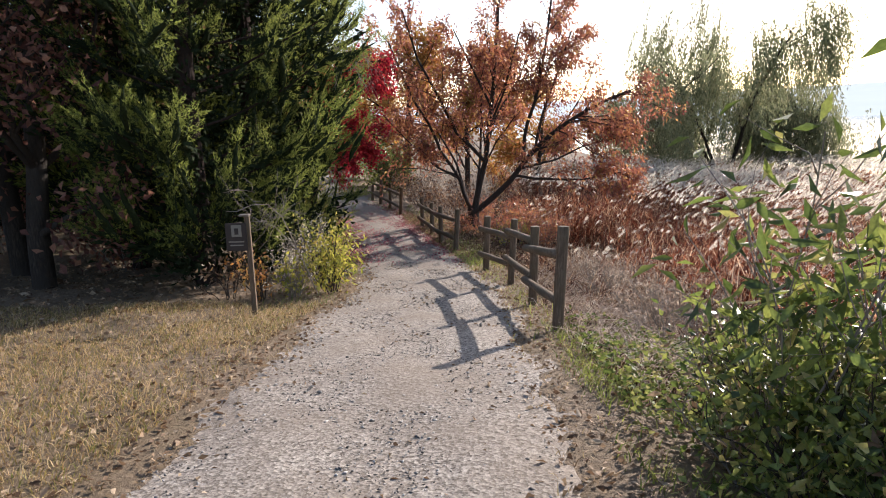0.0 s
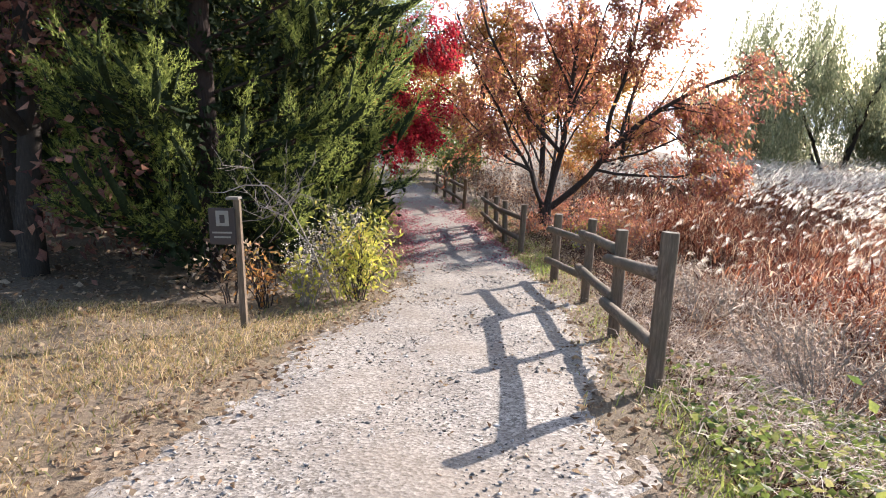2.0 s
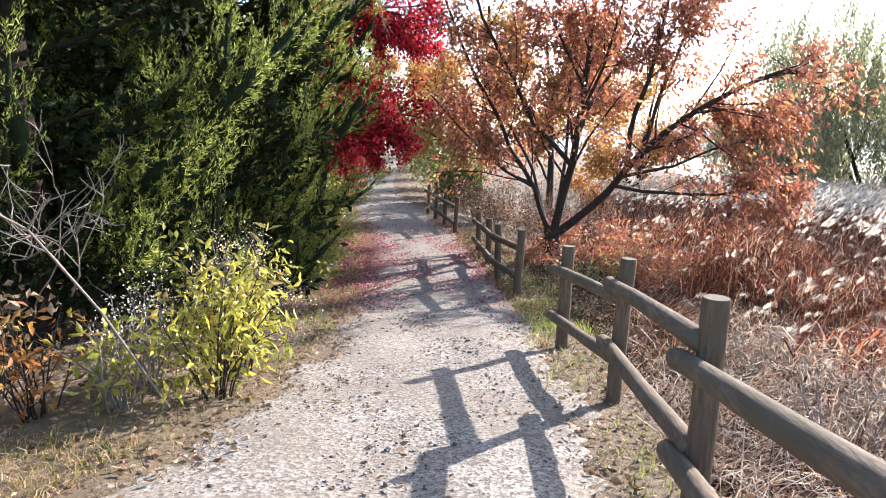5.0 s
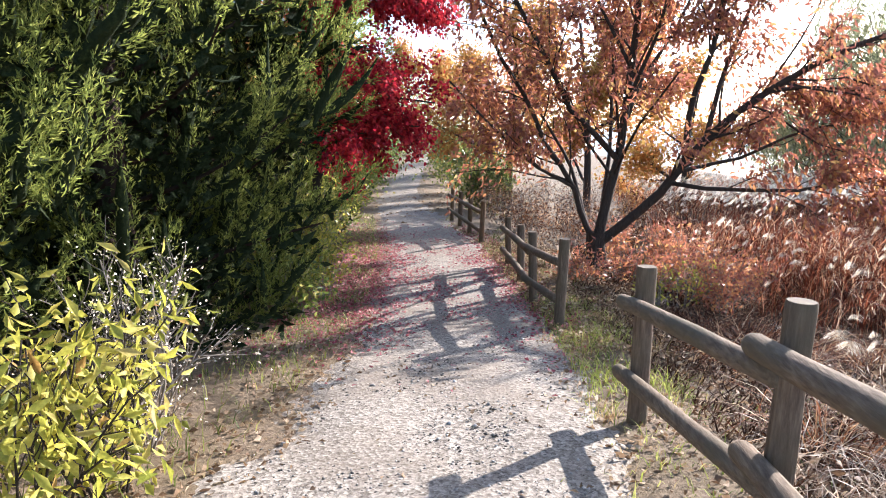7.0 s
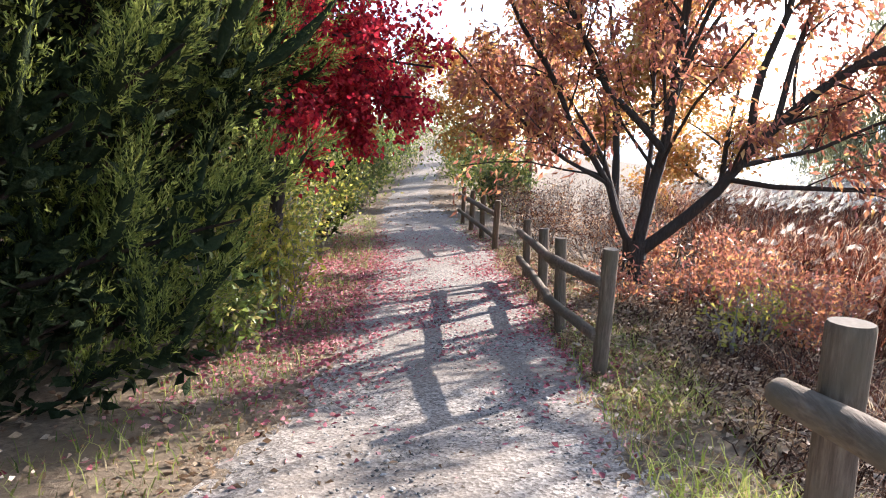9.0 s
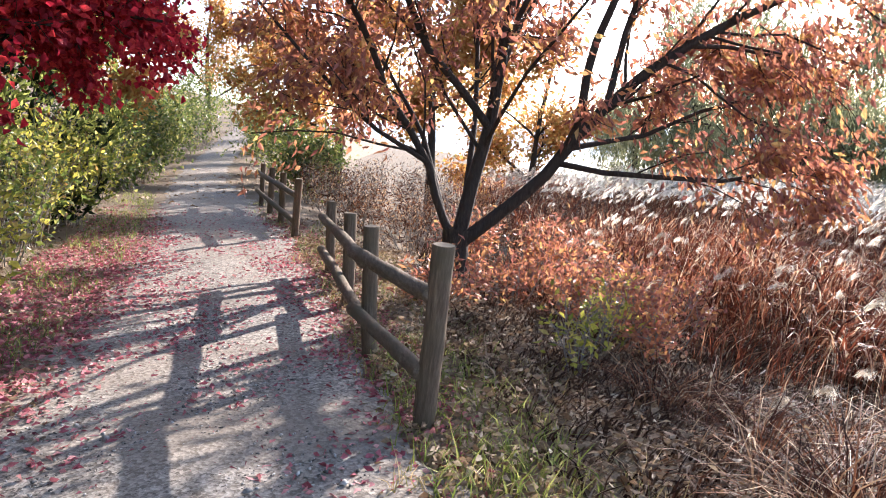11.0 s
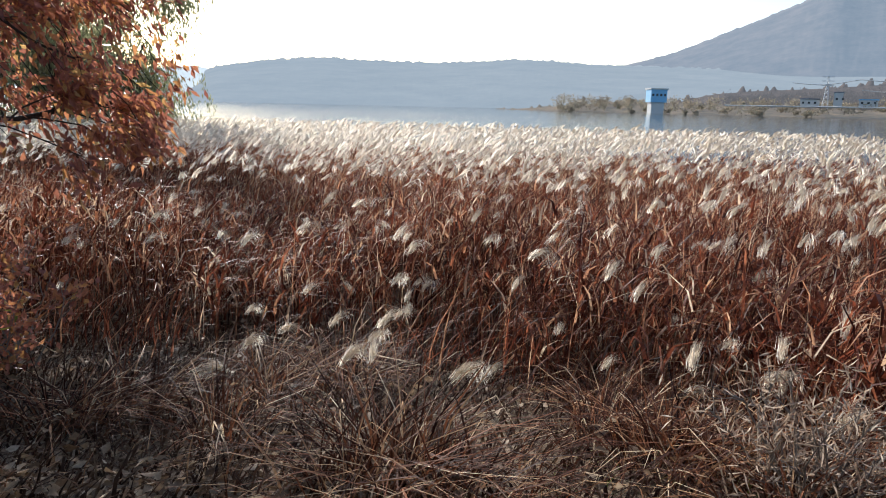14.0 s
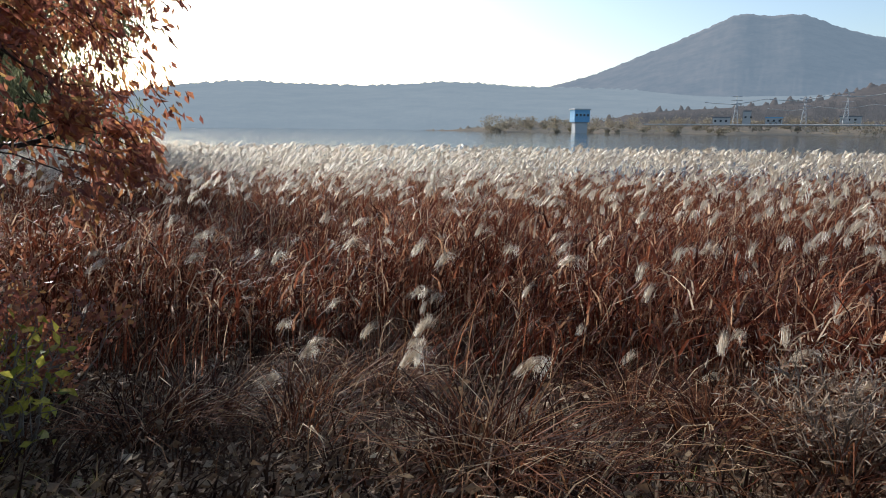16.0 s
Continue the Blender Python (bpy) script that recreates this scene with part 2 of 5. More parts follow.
M_BOARD = plain("dark_sign_board", (0.05, 0.038, 0.032), 0.6)
M_PALE = plain("pale_sign_paint", (0.24, 0.22, 0.18), 0.7)
M_BLUE = plain("blue_cladding", (0.22, 0.48, 0.72), 0.6)
M_WHITE = plain("white_wall", (0.6, 0.6, 0.58), 0.8)
M_GREY = plain("grey_roof", (0.2, 0.22, 0.25), 0.7)
M_STEEL = plain("galvanised_steel", (0.5, 0.52, 0.54), 0.5, 0.5, 0.6)
M_DARKGLASS = plain("dark_window_glass", (0.04, 0.05, 0.06), 0.15, 0.5)
m, nt, b = base_mat("lake_water", 0.06, 0.5)
b.inputs["Base Color"].default_value = (0.03, 0.045, 0.05, 1)
n = noise_node(nt, 0.5, 5, 0.6, stretch=(1, 1, 1))
bump(nt, b, n.outputs["Fac"], 0.5, 0.1)
M_WATER = m


# ---- building helpers ----
class Geo:
    """Collects vertices and faces for one mesh."""

    def __init__(self):
        self.v, self.f, self.n = [], [], 0

    def add(self, v, f):
        v, f = np.asarray(v, dtype=np.float64).reshape(-1, 3), np.asarray(f, dtype=np.int64)
        self.v.append(v)
        self.f.append(f + self.n)
        self.n += len(v)

    def mesh(self, name, mat, smooth=False):
        me = bpy.data.meshes.new(name)
        v = np.concatenate(self.v)
        loops = np.concatenate([f.ravel() for f in self.f])
        sizes = np.concatenate([np.full(len(f), f.shape[1]) for f in self.f])
        me.vertices.add(len(v))
        me.vertices.foreach_set("co", v.astype(np.float32).ravel())
        me.loops.add(len(loops))
        me.loops.foreach_set("vertex_index", loops.astype(np.int32))
        me.polygons.add(len(sizes))
        me.polygons.foreach_set("loop_start", np.concatenate([[0], np.cumsum(sizes)[:-1]]).astype(np.int32))
        if smooth:
            me.polygons.foreach_set("use_smooth", np.ones(len(sizes), dtype=bool))
        me.update(calc_edges=True)
        me.validate()
        for mm in (mat if isinstance(mat, (list, tuple)) else [mat]):
            me.materials.append(mm)
        return me


def thing(name, x, y, z, label, category, group="", kind=""):
    ob = new(name)
    ob.location = (x, y, z)
    ob.empty_display_size = 0.2
    return tagged(ob, label, category, group, kind)


def part(name, geo, mat, parent, label="", smooth=False, kind=""):
    me = geo if isinstance(geo, bpy.types.Mesh) else geo.mesh(name, mat, smooth)
    ob = new(name, me)
    ob.parent = parent
    return tagged(ob, label, kind=kind)


def stuff(name, geo, mat, label, category):
    return tagged(new(name, geo.mesh(name, mat)), label, category, kind="stuff")


def bm_part(name, bm, mat, parent, label="", smooth=False):
    me = bpy.data.meshes.new(name)
    bm.to_mesh(me)
    bm.free()
    me.materials.append(mat)
    if smooth:
        me.polygons.foreach_set("use_smooth", np.ones(len(me.polygons), dtype=bool))
    ob = new(name, me)
    ob.parent = parent
    return tagged(ob, label)


def box_bm(sx, sy, sz, at=(0, 0, 0), bev=0.0):
    bm = bmesh.new()
    bmesh.ops.create_cube(bm, size=1, matrix=Matrix.Translation(at) @ Matrix.Diagonal((sx, sy, sz, 1)))
    if bev:
        bmesh.ops.bevel(bm, geom=bm.edges[:], offset=bev, segments=2, affect="EDGES")
    return bm


def unit(a):
    return a / np.maximum(np.linalg.norm(a, axis=-1, keepdims=True), 1e-9)


def tube(geo, pts, radii, sides=6, cap=True):
    pts, radii = np.asarray(pts, float), np.asarray(radii, float)
    tan = unit(np.gradient(pts, axis=0))
    ref = np.array([0.31, 0.17, 0.93]) if abs(unit(pts[-1] - pts[0])[2]) < 0.8 else np.array([0.93, 0.31, 0.17])
    a = unit(np.cross(tan, ref))
    b = np.cross(tan, a)
    ang = np.linspace(0, 2 * np.pi, sides, endpoint=False)
    ring = a[:, None] * np.cos(ang)[None, :, None] + b[:, None] * np.sin(ang)[None, :, None]
    v = pts[:, None] + ring * radii[:, None, None]
    n = len(pts)
    i, j = np.meshgrid(np.arange(n - 1), np.arange(sides), indexing="ij")
    k = (j + 1) % sides
    geo.add(v, np.stack([i * sides + j, i * sides + k, (i + 1) * sides + k, (i + 1) * sides + j], -1).reshape(-1, 4))


def leaves(geo, at, along, rng, length, width, fold=0.25):
    """Folded pointed leaves, one island each."""
    n = len(at)
    along = unit(along)
    side = unit(np.cross(along, rng.normal(size=(n, 3))))
    up = np.cross(side, along)
    L = (length * rng.uniform(0.65, 1.3, n))[:, None]
    W = (width * rng.uniform(0.7, 1.25, n))[:, None]
    mid = at + along * L * 0.45
    v = np.stack([at, mid + side * W * 0.5 + up * W * fold, at + along * L - up * L * 0.08, mid - side * W * 0.5 + up * W * fold], 1)
    q = np.arange(n)[:, None] * 4
    geo.add(v, np.concatenate([q + [0, 1, 2], q + [0, 2, 3]]))


def blades(geo, at, lean, height, bend, width, rng, segs=3, rise=1.0):
    """Bent tapering grass blades: lean is a level direction, bend how far over they go."""
    n = len(at)
    lean = unit(np.c_[lean[:, :2], np.zeros(n)])
    side = np.c_[-lean[:, 1], lean[:, 0], np.zeros(n)]
    turn = rng.uniform(-1.2, 1.2, n)
    side = side * np.cos(turn)[:, None] + lean * np.sin(turn)[:, None]
    rows = []
    for s in range(segs + 1):
        t = s / segs
        th = bend * t
        c = at + lean * (height * t * np.sin(th * 0.9))[:, None]
        c[:, 2] += rise * height * t * np.cos(th * 0.75)
        w = (width * (1 - 0.85 * t ** 1.5))[:, None] * 0.5
        rows += [c - side * w, c + side * w]
    v = np.stack(rows, 1)
    q = np.arange(n)[:, None] * (2 * segs + 2)
    geo.add(v, np.concatenate([q + [2 * s, 2 * s + 1, 2 * s + 3, 2 * s + 2] for s in range(segs)]))


# ---- lie of the land ----
PATH_Y = [-40, 0, 5, 8, 12, 16, 20, 23, 29, 35, 42, 50, 58, 80]
PATH_X = [-0.55, -0.55, -0.43, -0.35, -0.4, -1.02, -1.94, -2.72, -4.6, -6.5, -8.2, -9.5, -10.6, -13.5]
PATH_W = [1.6, 1.5, 1.38, 1.46, 1.26, 1.34, 1.3, 1.3, 1.2, 1.1, 1.0, 1.0, 1.0, 1.0]
FALL_Y = [-40, 0, 5, 7.3, 9.3, 12, 14.7, 17.6, 21, 24, 36, 45, 58, 80]
FALL_Z = [0.5, 0.05, -0.35, -0.63, -0.86, -1.09, -1.33, -1.43, -1.42, -1.4, -1.35, -0.95, 0.3, 2.2]
WATER = -3.0


def path_x(y):
    return np.interp(y, PATH_Y, PATH_X)


def ground(x, y):
    """Height of the land at x, y (arrays)."""
    x, y = np.asarray(x, float), np.asarray(y, float)
    u = x - path_x(y)
    base = np.interp(y, FALL_Y, FALL_Z)
    w = np.clip((u - 1.6) / 6.0, 0, 1)
    right = base * (1 - w) - 1.4 * w + np.interp(u, [1.5, 2.2, 4.2, 7, 20, 33, 40, 70], [0, -0.06, -0.48, -0.95, -1.2, -1.5, -2.6, -6])
    left = base + np.interp(-u, [1.3, 2.2, 6, 14, 30, 60, 400], [0, 0.04, 0.06, 0.3, 4.5, 14, 60])
    z = np.where(u > 0, right, left)
    rough = 0.03 * np.sin(1.7 * x + 0.6 * y) * np.sin(1.1 * y - 0.4 * x) + 0.018 * np.sin(4.1 * x + 1.3) * np.sin(3.7 * y)
    return z + rough * np.clip((np.abs(u) - 0.9) / 1.2, 0.12, 1.6)


def axis(parts):
    out = []
    for a, b2, step in parts:
        out += list(np.arange(a, b2, step))
    return np.array(out + [parts[-1][1]])


gx = axis([(-3000, -400, 400), (-400, -60, 40), (-60, -12, 3), (-12, 9, 0.22), (9, 44, 1.5), (44, 80, 9), (80, 400, 80), (400, 3000, 400)])
gy = axis([(-3000, -400, 400), (-400, -60, 40), (-60, -8, 4), (-8, 30, 0.25), (30, 70, 1.5), (70, 200, 15), (200, 3000, 350)])
XX, YY = np.meshgrid(gx, gy)
ZZ = ground(XX, YY)
under = np.abs(XX - path_x(YY)) < np.interp(YY, PATH_Y, PATH_W) - 0.3
ZZ = ZZ - 0.03 * under
g = Geo()
nx, ny = len(gx), len(gy)
i, j = np.meshgrid(np.arange(ny - 1), np.arange(nx - 1), indexing="ij")
g.add(np.stack([XX, YY, ZZ], -1), np.stack([i * nx + j, i * nx + j + 1, (i + 1) * nx + j + 1, (i + 1) * nx + j], -1).reshape(-1, 4))
tagged(new("ground", g.mesh("ground", M_GROUND, True)), "earthy lakeside ground with leaf litter, falling to the water", "ground", kind="structure")

g = Geo()
ys, us = np.arange(-14, 74, 0.1), np.linspace(-1, 1, 41)
rng = np.random.default_rng(3)
UU, YP = np.meshgrid(us, ys)
wob = 1 + 0.07 * np.sin(YP * 1.3 + np.sign(UU) * 2) + 0.05 * np.sin(YP * 4.7 + np.sign(UU))
XP = path_x(YP) + UU * np.interp(YP, PATH_Y, PATH_W) * wob
ZP = np.interp(YP, FALL_Y, FALL_Z) + 0.022 - 0.06 * np.abs(UU) ** 5 + rng.normal(0, 0.0012, UU.shape) + rng.normal(0, 0.012, UU.shape) * np.clip(np.abs(UU) * 3 - 1.7, 0, 1) + 0.012 * np.sin(XP * 5) * np.sin(YP * 2.2)
n1 = len(us)
i, j = np.meshgrid(np.arange(len(ys) - 1), np.arange(n1 - 1), indexing="ij")
g.add(np.stack([XP, YP, ZP], -1), np.stack([i * n1 + j, i * n1 + j + 1, (i + 1) * n1 + j + 1, (i + 1) * n1 + j], -1).reshape(-1, 4))
tagged(new("pavement", g.mesh("pavement", M_PATH, True)), "pale gravel and dirt footpath with trodden edges", "path", kind="structure")

g = Geo()
g.add([(20, -3000, WATER), (3000, -3000, WATER), (3000, 3000, WATER), (20, 3000, WATER)], [[0, 1, 2, 3]])
tagged(new("water", g.mesh("water", M_WATER)), "calm pale lake water reflecting the bright sky", "lake", kind="structure")


# ---- far shore ----
def ridge(name, dist, az_deg, elev_deg, depth, mat, seed, label, rough=0.05, step=0.1):
    """A wooded slope that rises from the water to a skyline given by bearing and angle of height."""
    az = np.arange(az_deg[0], az_deg[-1] + step, step)
    rr = np.random.default_rng(seed)
    el = np.interp(az, az_deg, elev_deg)
    el = np.convolve(np.pad(el, 8, "edge"), np.ones(17) / 17, "valid")
    top = np.tan(np.radians(el)) * (dist + depth)

    def soft(k):
        return np.convolve(rr.normal(size=len(az)), np.ones(k) / k ** 0.5, "same")

    wide, fine = soft(41), soft(3)
    rows = 24
    v, drift = [], np.zeros(len(az))
    for k in range(rows + 1):
        t = k / rows
        d = dist + depth * t
        drift = drift * 0.8 + 0.6 * soft(61)
        z = WATER - 1 + (top - WATER + 1) * t ** 0.9 + drift * 0.0002 * np.maximum(top, 4) * (0 < k < rows) + 0.0013 * np.maximum(top, 4) * soft(3) * (0 < k < rows) + rough * (26 * fine + 0.4 * top * wide * 0.3) * (k == rows)
        v.append(np.stack([np.sin(np.radians(az)) * d, 14 + np.cos(np.radians(az)) * d, z], -1))
    back = v[-1].copy()
    back[:, 2] = WATER - 2
    v.append(back * [1.05, 1.05, 1])
    m2 = len(az)
    a, c = np.meshgrid(np.arange(rows + 1), np.arange(m2 - 1), indexing="ij")
    geo = Geo()
    geo.add(np.stack(v), np.stack([a * m2 + c, a * m2 + c + 1, (a + 1) * m2 + c + 1, (a + 1) * m2 + c], -1).reshape(-1, 4))
    return tagged(new(name, geo.mesh(name, mat, True)), label, "hill", kind="structure")


# These slopes emit light of their own in place of haze.
ridge("backdrop_hills_sunward", 1000, [-12, 20, 40, 44, 47, 48], [1.6, 1.9, 2.3, 2.6, 1.6, 0.1], 700, M_HILLSUN, 7, "pale sunward hills, bright haze put in as glow", 0.03)
ridge("backdrop_hills", 900, [43, 45, 49.4, 53.7, 57, 62.8, 66, 70, 77, 82, 90, 120], [1.5, 2.6, 3.3, 3.6, 3.5, 3.4, 3.6, 3.85, 3.4, 3.3, 3, 3], 700, M_HILL, 1, "low wooded hills across the lake, blue haze put in as glow", 0.05)
ridge("backdrop_mountain", 1300, [72, 75, 78.2, 82, 86.2, 90.2, 92.6, 94.4, 96.8, 99.4, 102, 105, 110, 130], [1.2, 2.4, 3.4, 4.4, 6.1, 7.7, 8.75, 8.35, 8.5, 7.3, 6.4, 6.2, 5.6, 5], 700, M_MOUNTAIN, 2, "brown-grey wooded mountain with twin summits, haze put in as glow", 0.035)
ridge("backdrop_bank", 560, [68, 71, 74, 77, 80, 84, 90, 96, 100, 106, 130], [-0.3, -0.1, 0.2, 0.5, 0.6, 0.5, 0.3, 0.3, 0.4, 0.5, 0.7], 90, M_BANK, 4, "scrubby brown far bank of the lake, with a faint haze glow", 0.06)
ridge("backdrop_wood", 690, [82, 85, 88, 92, 96, 99, 101, 104, 110, 130], [0.5, 1.3, 1.6, 1.8, 2.1, 2.4, 3.2, 3.6, 4, 4], 120, M_FARTREE, 5, "dark bare wood behind the far bank, with a faint haze glow", 0.1)


# ---- timber fence ----
def post_mesh(height, r, seed):
    """Round post, slightly irregular, with a bevelled saw-cut top."""
    rr = np.random.default_rng(seed)
    geo = Geo()
    zs = np.array([-0.25, 0.0, 0.2, 0.45, 0.7, height - 0.03, height - 0.012, height])
    rs = r * (1 + rr.normal(0, 0.025, len(zs)))
    rs[-3], rs[-2], rs[-1] = r, r * 0.985, r * 0.93
    pts = np.c_[rr.normal(0, 0.003, len(zs)), rr.normal(0, 0.003, len(zs)), zs]
    pts[4:, :2] = 0
    tube(geo, pts, rs, 14)
    return geo


def rail_mesh(a, c, r, seed):
    rr = np.random.default_rng(seed)
    geo = Geo()
    a, c = np.array(a, float), np.array(c, float)
    t = np.array([0, 0.004, 0.02, 0.2, 0.4, 0.6, 0.8, 0.98, 0.996, 1])
    pts = a + (c - a) * t[:, None]
    pts[2:-2] += rr.normal(0, 0.0025, (6, 3))
    rs = r * (1 + rr.normal(0, 0.035, len(t)))
    rs[0] = rs[-1] = 0.002
    rs[1] = rs[-2] = r * 0.93
    tube(geo, pts, rs, 12)
    return geo


USUAL_RAILS = (0.285, 0.225, 0.745, 0.685)


def timber_fence(posts, radii, label, seed, bays=(USUAL_RAILS,) * 3):
    """posts: foot x, y, z and top x, y, z. Two rails a bay, on the path side; bays: how far down each rail meets its near and far post."""
    o = np.array(posts[0][:3])
    root = thing("timber_fence", *o, label, "fence", "timber fences along the path")
    for k, row in enumerate(posts):
        foot, top, r = Vector(row[:3]), Vector(row[3:]), radii[k]
        p = part("post", post_mesh((top - foot).length, r, seed + k), M_WOOD, root, smooth=True)
        p.matrix_local = Matrix.Translation(foot - Vector(o)) @ (top - foot).to_track_quat("Z", "Y").to_matrix().to_4x4()
        cutg = Geo()
        ang = np.linspace(0, 2 * np.pi, 14, endpoint=False)
        cutg.add(np.c_[np.cos(ang) * r * 0.93, np.sin(ang) * r * 0.93, np.full(14, (top - foot).length - 0.0005)], [list(range(14))])
        part("sawn_top", cutg, M_CUT, p, "pale sawn end grain")
    for k in range(len(posts) - 1):
        f0, t0, f1, t1 = (np.array(q) for q in (posts[k][:3], posts[k][3:], posts[k + 1][:3], posts[k + 1][3:]))
        d = unit((f1 - f0) * [1, 1, 0])
        left = np.array([-d[1], d[0], 0.0])
        for name, near, far in (("upper_rail", *bays[k][:2]), ("lower_rail", *bays[k][2:])):
            a = t0 + (f0 - t0) * near - d * 0.01 + left * 0.045
            c = t1 + (f1 - t1) * far + d * 0.15 + left * 0.1
            part(name, rail_mesh(a - o, c - o, 0.05, seed + 20 + k * 2 + int(near * 10)), M_RAIL, root, smooth=True)
    return root


timber_fence([(1.2, 6.93, -0.5, 1.266, 6.97, 0.53), (1.16, 8.74, -0.74, 1.196, 8.7, 0.272), (1.06, 10.78, -0.95, 1.13, 10.74, 0.087), (0.75, 12.52, -1.1, 0.797, 12.49, -0.09)], (0.063, 0.058, 0.056, 0.064),
             "weathered round timber post and rail fence beside the gravel path", 40, ((0.28, 0.305, 0.755, 0.735), (0.18, 0.2, 0.65, 0.63), (0.275, 0.25, 0.715, 0.725)))
timber_fence([(0.215, 15.77, -1.28, 0.285, 15.7, -0.334), (-0.15, 17.15, -1.36, -0.14, 17.1, -0.42), (-0.42, 18.7, -1.4, -0.4, 18.7, -0.5), (-0.75, 20.25, -1.4, -0.73, 20.25, -0.53)], (0.062, 0.06, 0.064, 0.06),
             "dark weathered timber fence before the russet tree", 60)
timber_fence([(-1.63, 23.35, -1.38, -1.55, 23.3, -0.45), (-2.14, 25.0, -1.36, -2.08, 25.0, -0.44), (-2.64, 26.6, -1.34, -2.58, 26.6, -0.42), (-3.14, 28.2, -1.32, -3.08, 28.2, -0.4)], (0.062, 0.06, 0.064, 0.06),
             "far stretch of weathered timber fence among dry brush", 80)


# ---- notice post ----
def notice_post(x, y, foot, top):
    root = thing("notice_post", x, y, foot, "weathered wooden notice post with a small dark board, under a juniper", "sign")
    h = top - foot
    bm_part("post", box_bm(0.062, 0.066, h + 0.25, (0, 0, (h - 0.25) / 2), 0.008), M_WOOD, root)
    bm_part("cap", box_bm(0.13, 0.1, 0.025, (-0.03, 0, h + 0.012), 0.006), M_TWIG, root, "pale split cap on the post")
    board = bm_part("board", box_bm(0.27, 0.025, 0.36, (-0.14, -0.052, h - 0.26), 0.006), M_BOARD, root, "dark brown board with a pale pictogram")
    bm_part("pictogram", box_bm(0.13, 0.004, 0.15, (-0.13, -0.0685, h - 0.18)), M_PALE, board, "pale square pictogram")
    bm_part("figure", box_bm(0.05, 0.004, 0.08, (-0.13, -0.0725, h - 0.185)), M_BOARD, board)
    for k, w in enumerate((0.2, 0.17)):
        bm_part("line_of_writing", box_bm(w, 0.004, 0.016, (-0.14, -0.0685, h - 0.32 - 0.045 * k)), M_PALE, board)
    return root


notice_post(-2.5, 8.52, -0.62, 0.55)
g = Geo()
tube(g, [(-1.95, 9.9, -0.85), (-2.1, 9.5, -0.1), (-2.2, 9.1, 0.45), (-2.3, 8.8, 0.66), (-2.45, 8.6, 0.68), (-2.6, 8.45, 0.62), (-2.72, 8.4, 0.63)], [0.009, 0.008, 0.007, 0.006, 0.005, 0.004, 0.003], 6)
tube(g, [(-2.2, 9.1, 0.45), (-2.05, 9.05, 0.6), (-1.9, 9.1, 0.66)], [0.007, 0.005, 0.003], 5)
tube(g, [(-2.1, 9.5, -0.1), (-2.4, 9.5, 0.25), (-2.7, 9.45, 0.4)], [0.008, 0.006, 0.003], 5)
tagged(new("dead_branch", g.mesh("dead_branch", M_TWIG, True)), "pale bare dead branch arching over the notice post", "branch")


# ---- trees ----
def wander(p, d, length, n, rr, kink, lift):
    pts = [np.array(p, float)]
    d = np.array(d, float)
    for _ in range(n):
        d = unit(d + rr.normal(0, kink, 3) + np.array([0, 0, lift]))
        pts.append(pts[-1] + d * length / n)
    return np.array(pts)


def grow(geo, pts, r0, level, top, rr, kids, ratio, lift, tips, spread=0.8, fine=None, sides=(9, 7, 5, 4, 3), thin=0.55):
    """Tube along pts, then child branches; tips takes points on the last two levels with their directions."""
    n = len(pts)
    rad = r0 * np.linspace(1, 0.42 if level < top else 0.25, n)
    tube(geo, pts, rad, sides[min(level, 4)])
    length = np.linalg.norm(np.diff(pts, axis=0), axis=1).sum()
    if level >= top - 1:
        for k in range(1, n):
            tips.append((pts[k], unit(pts[k] - pts[k - 1])))
    if level >= top:
        return
    for _ in range(kids[level]):
        t = rr.uniform(0.3, 1.0)
        k = min(int(t * (n - 1)), n - 2)
        p = pts[k] + (pts[k + 1] - pts[k]) * (t * (n - 1) - k)
        tan = unit(pts[k + 1] - pts[k])
        d = unit(tan + unit(np.cross(tan, rr.normal(size=3))) * spread * rr.uniform(0.6, 1.4))
        L = length * ratio * rr.uniform(0.6, 1.2) * (1.15 - 0.45 * t)
        sub = wander(p, d, L, max(3, int(5 - level)), rr, 0.16, lift)
        grow(fine or geo, sub, max(rad[k] * thin, 0.004), level + 1, top, rr, kids, ratio, lift, tips, spread, None, sides, thin)


def scatter_leaves(tips, rr, count, spread, droop, length, width):
    P = np.array([t[0] for t in tips])
    D = np.array([t[1] for t in tips])
    k = rr.integers(0, len(P), count)
    at = P[k] + rr.normal(0, spread, (count, 3))
    along = D[k] * 0.5 + rr.normal(0, 0.6, (count, 3)) + np.array([0, 0, -droop])
    geo = Geo()
    leaves(geo, at, along, rr, length, width)
    return geo


def smooth_line(way, n=10):
    way = np.array(way, float)
    t = np.linspace(0, 1, len(way))
    s = np.linspace(0, 1, n)
    return np.stack([np.interp(s, t, way[:, c]) for c in range(3)], 1)


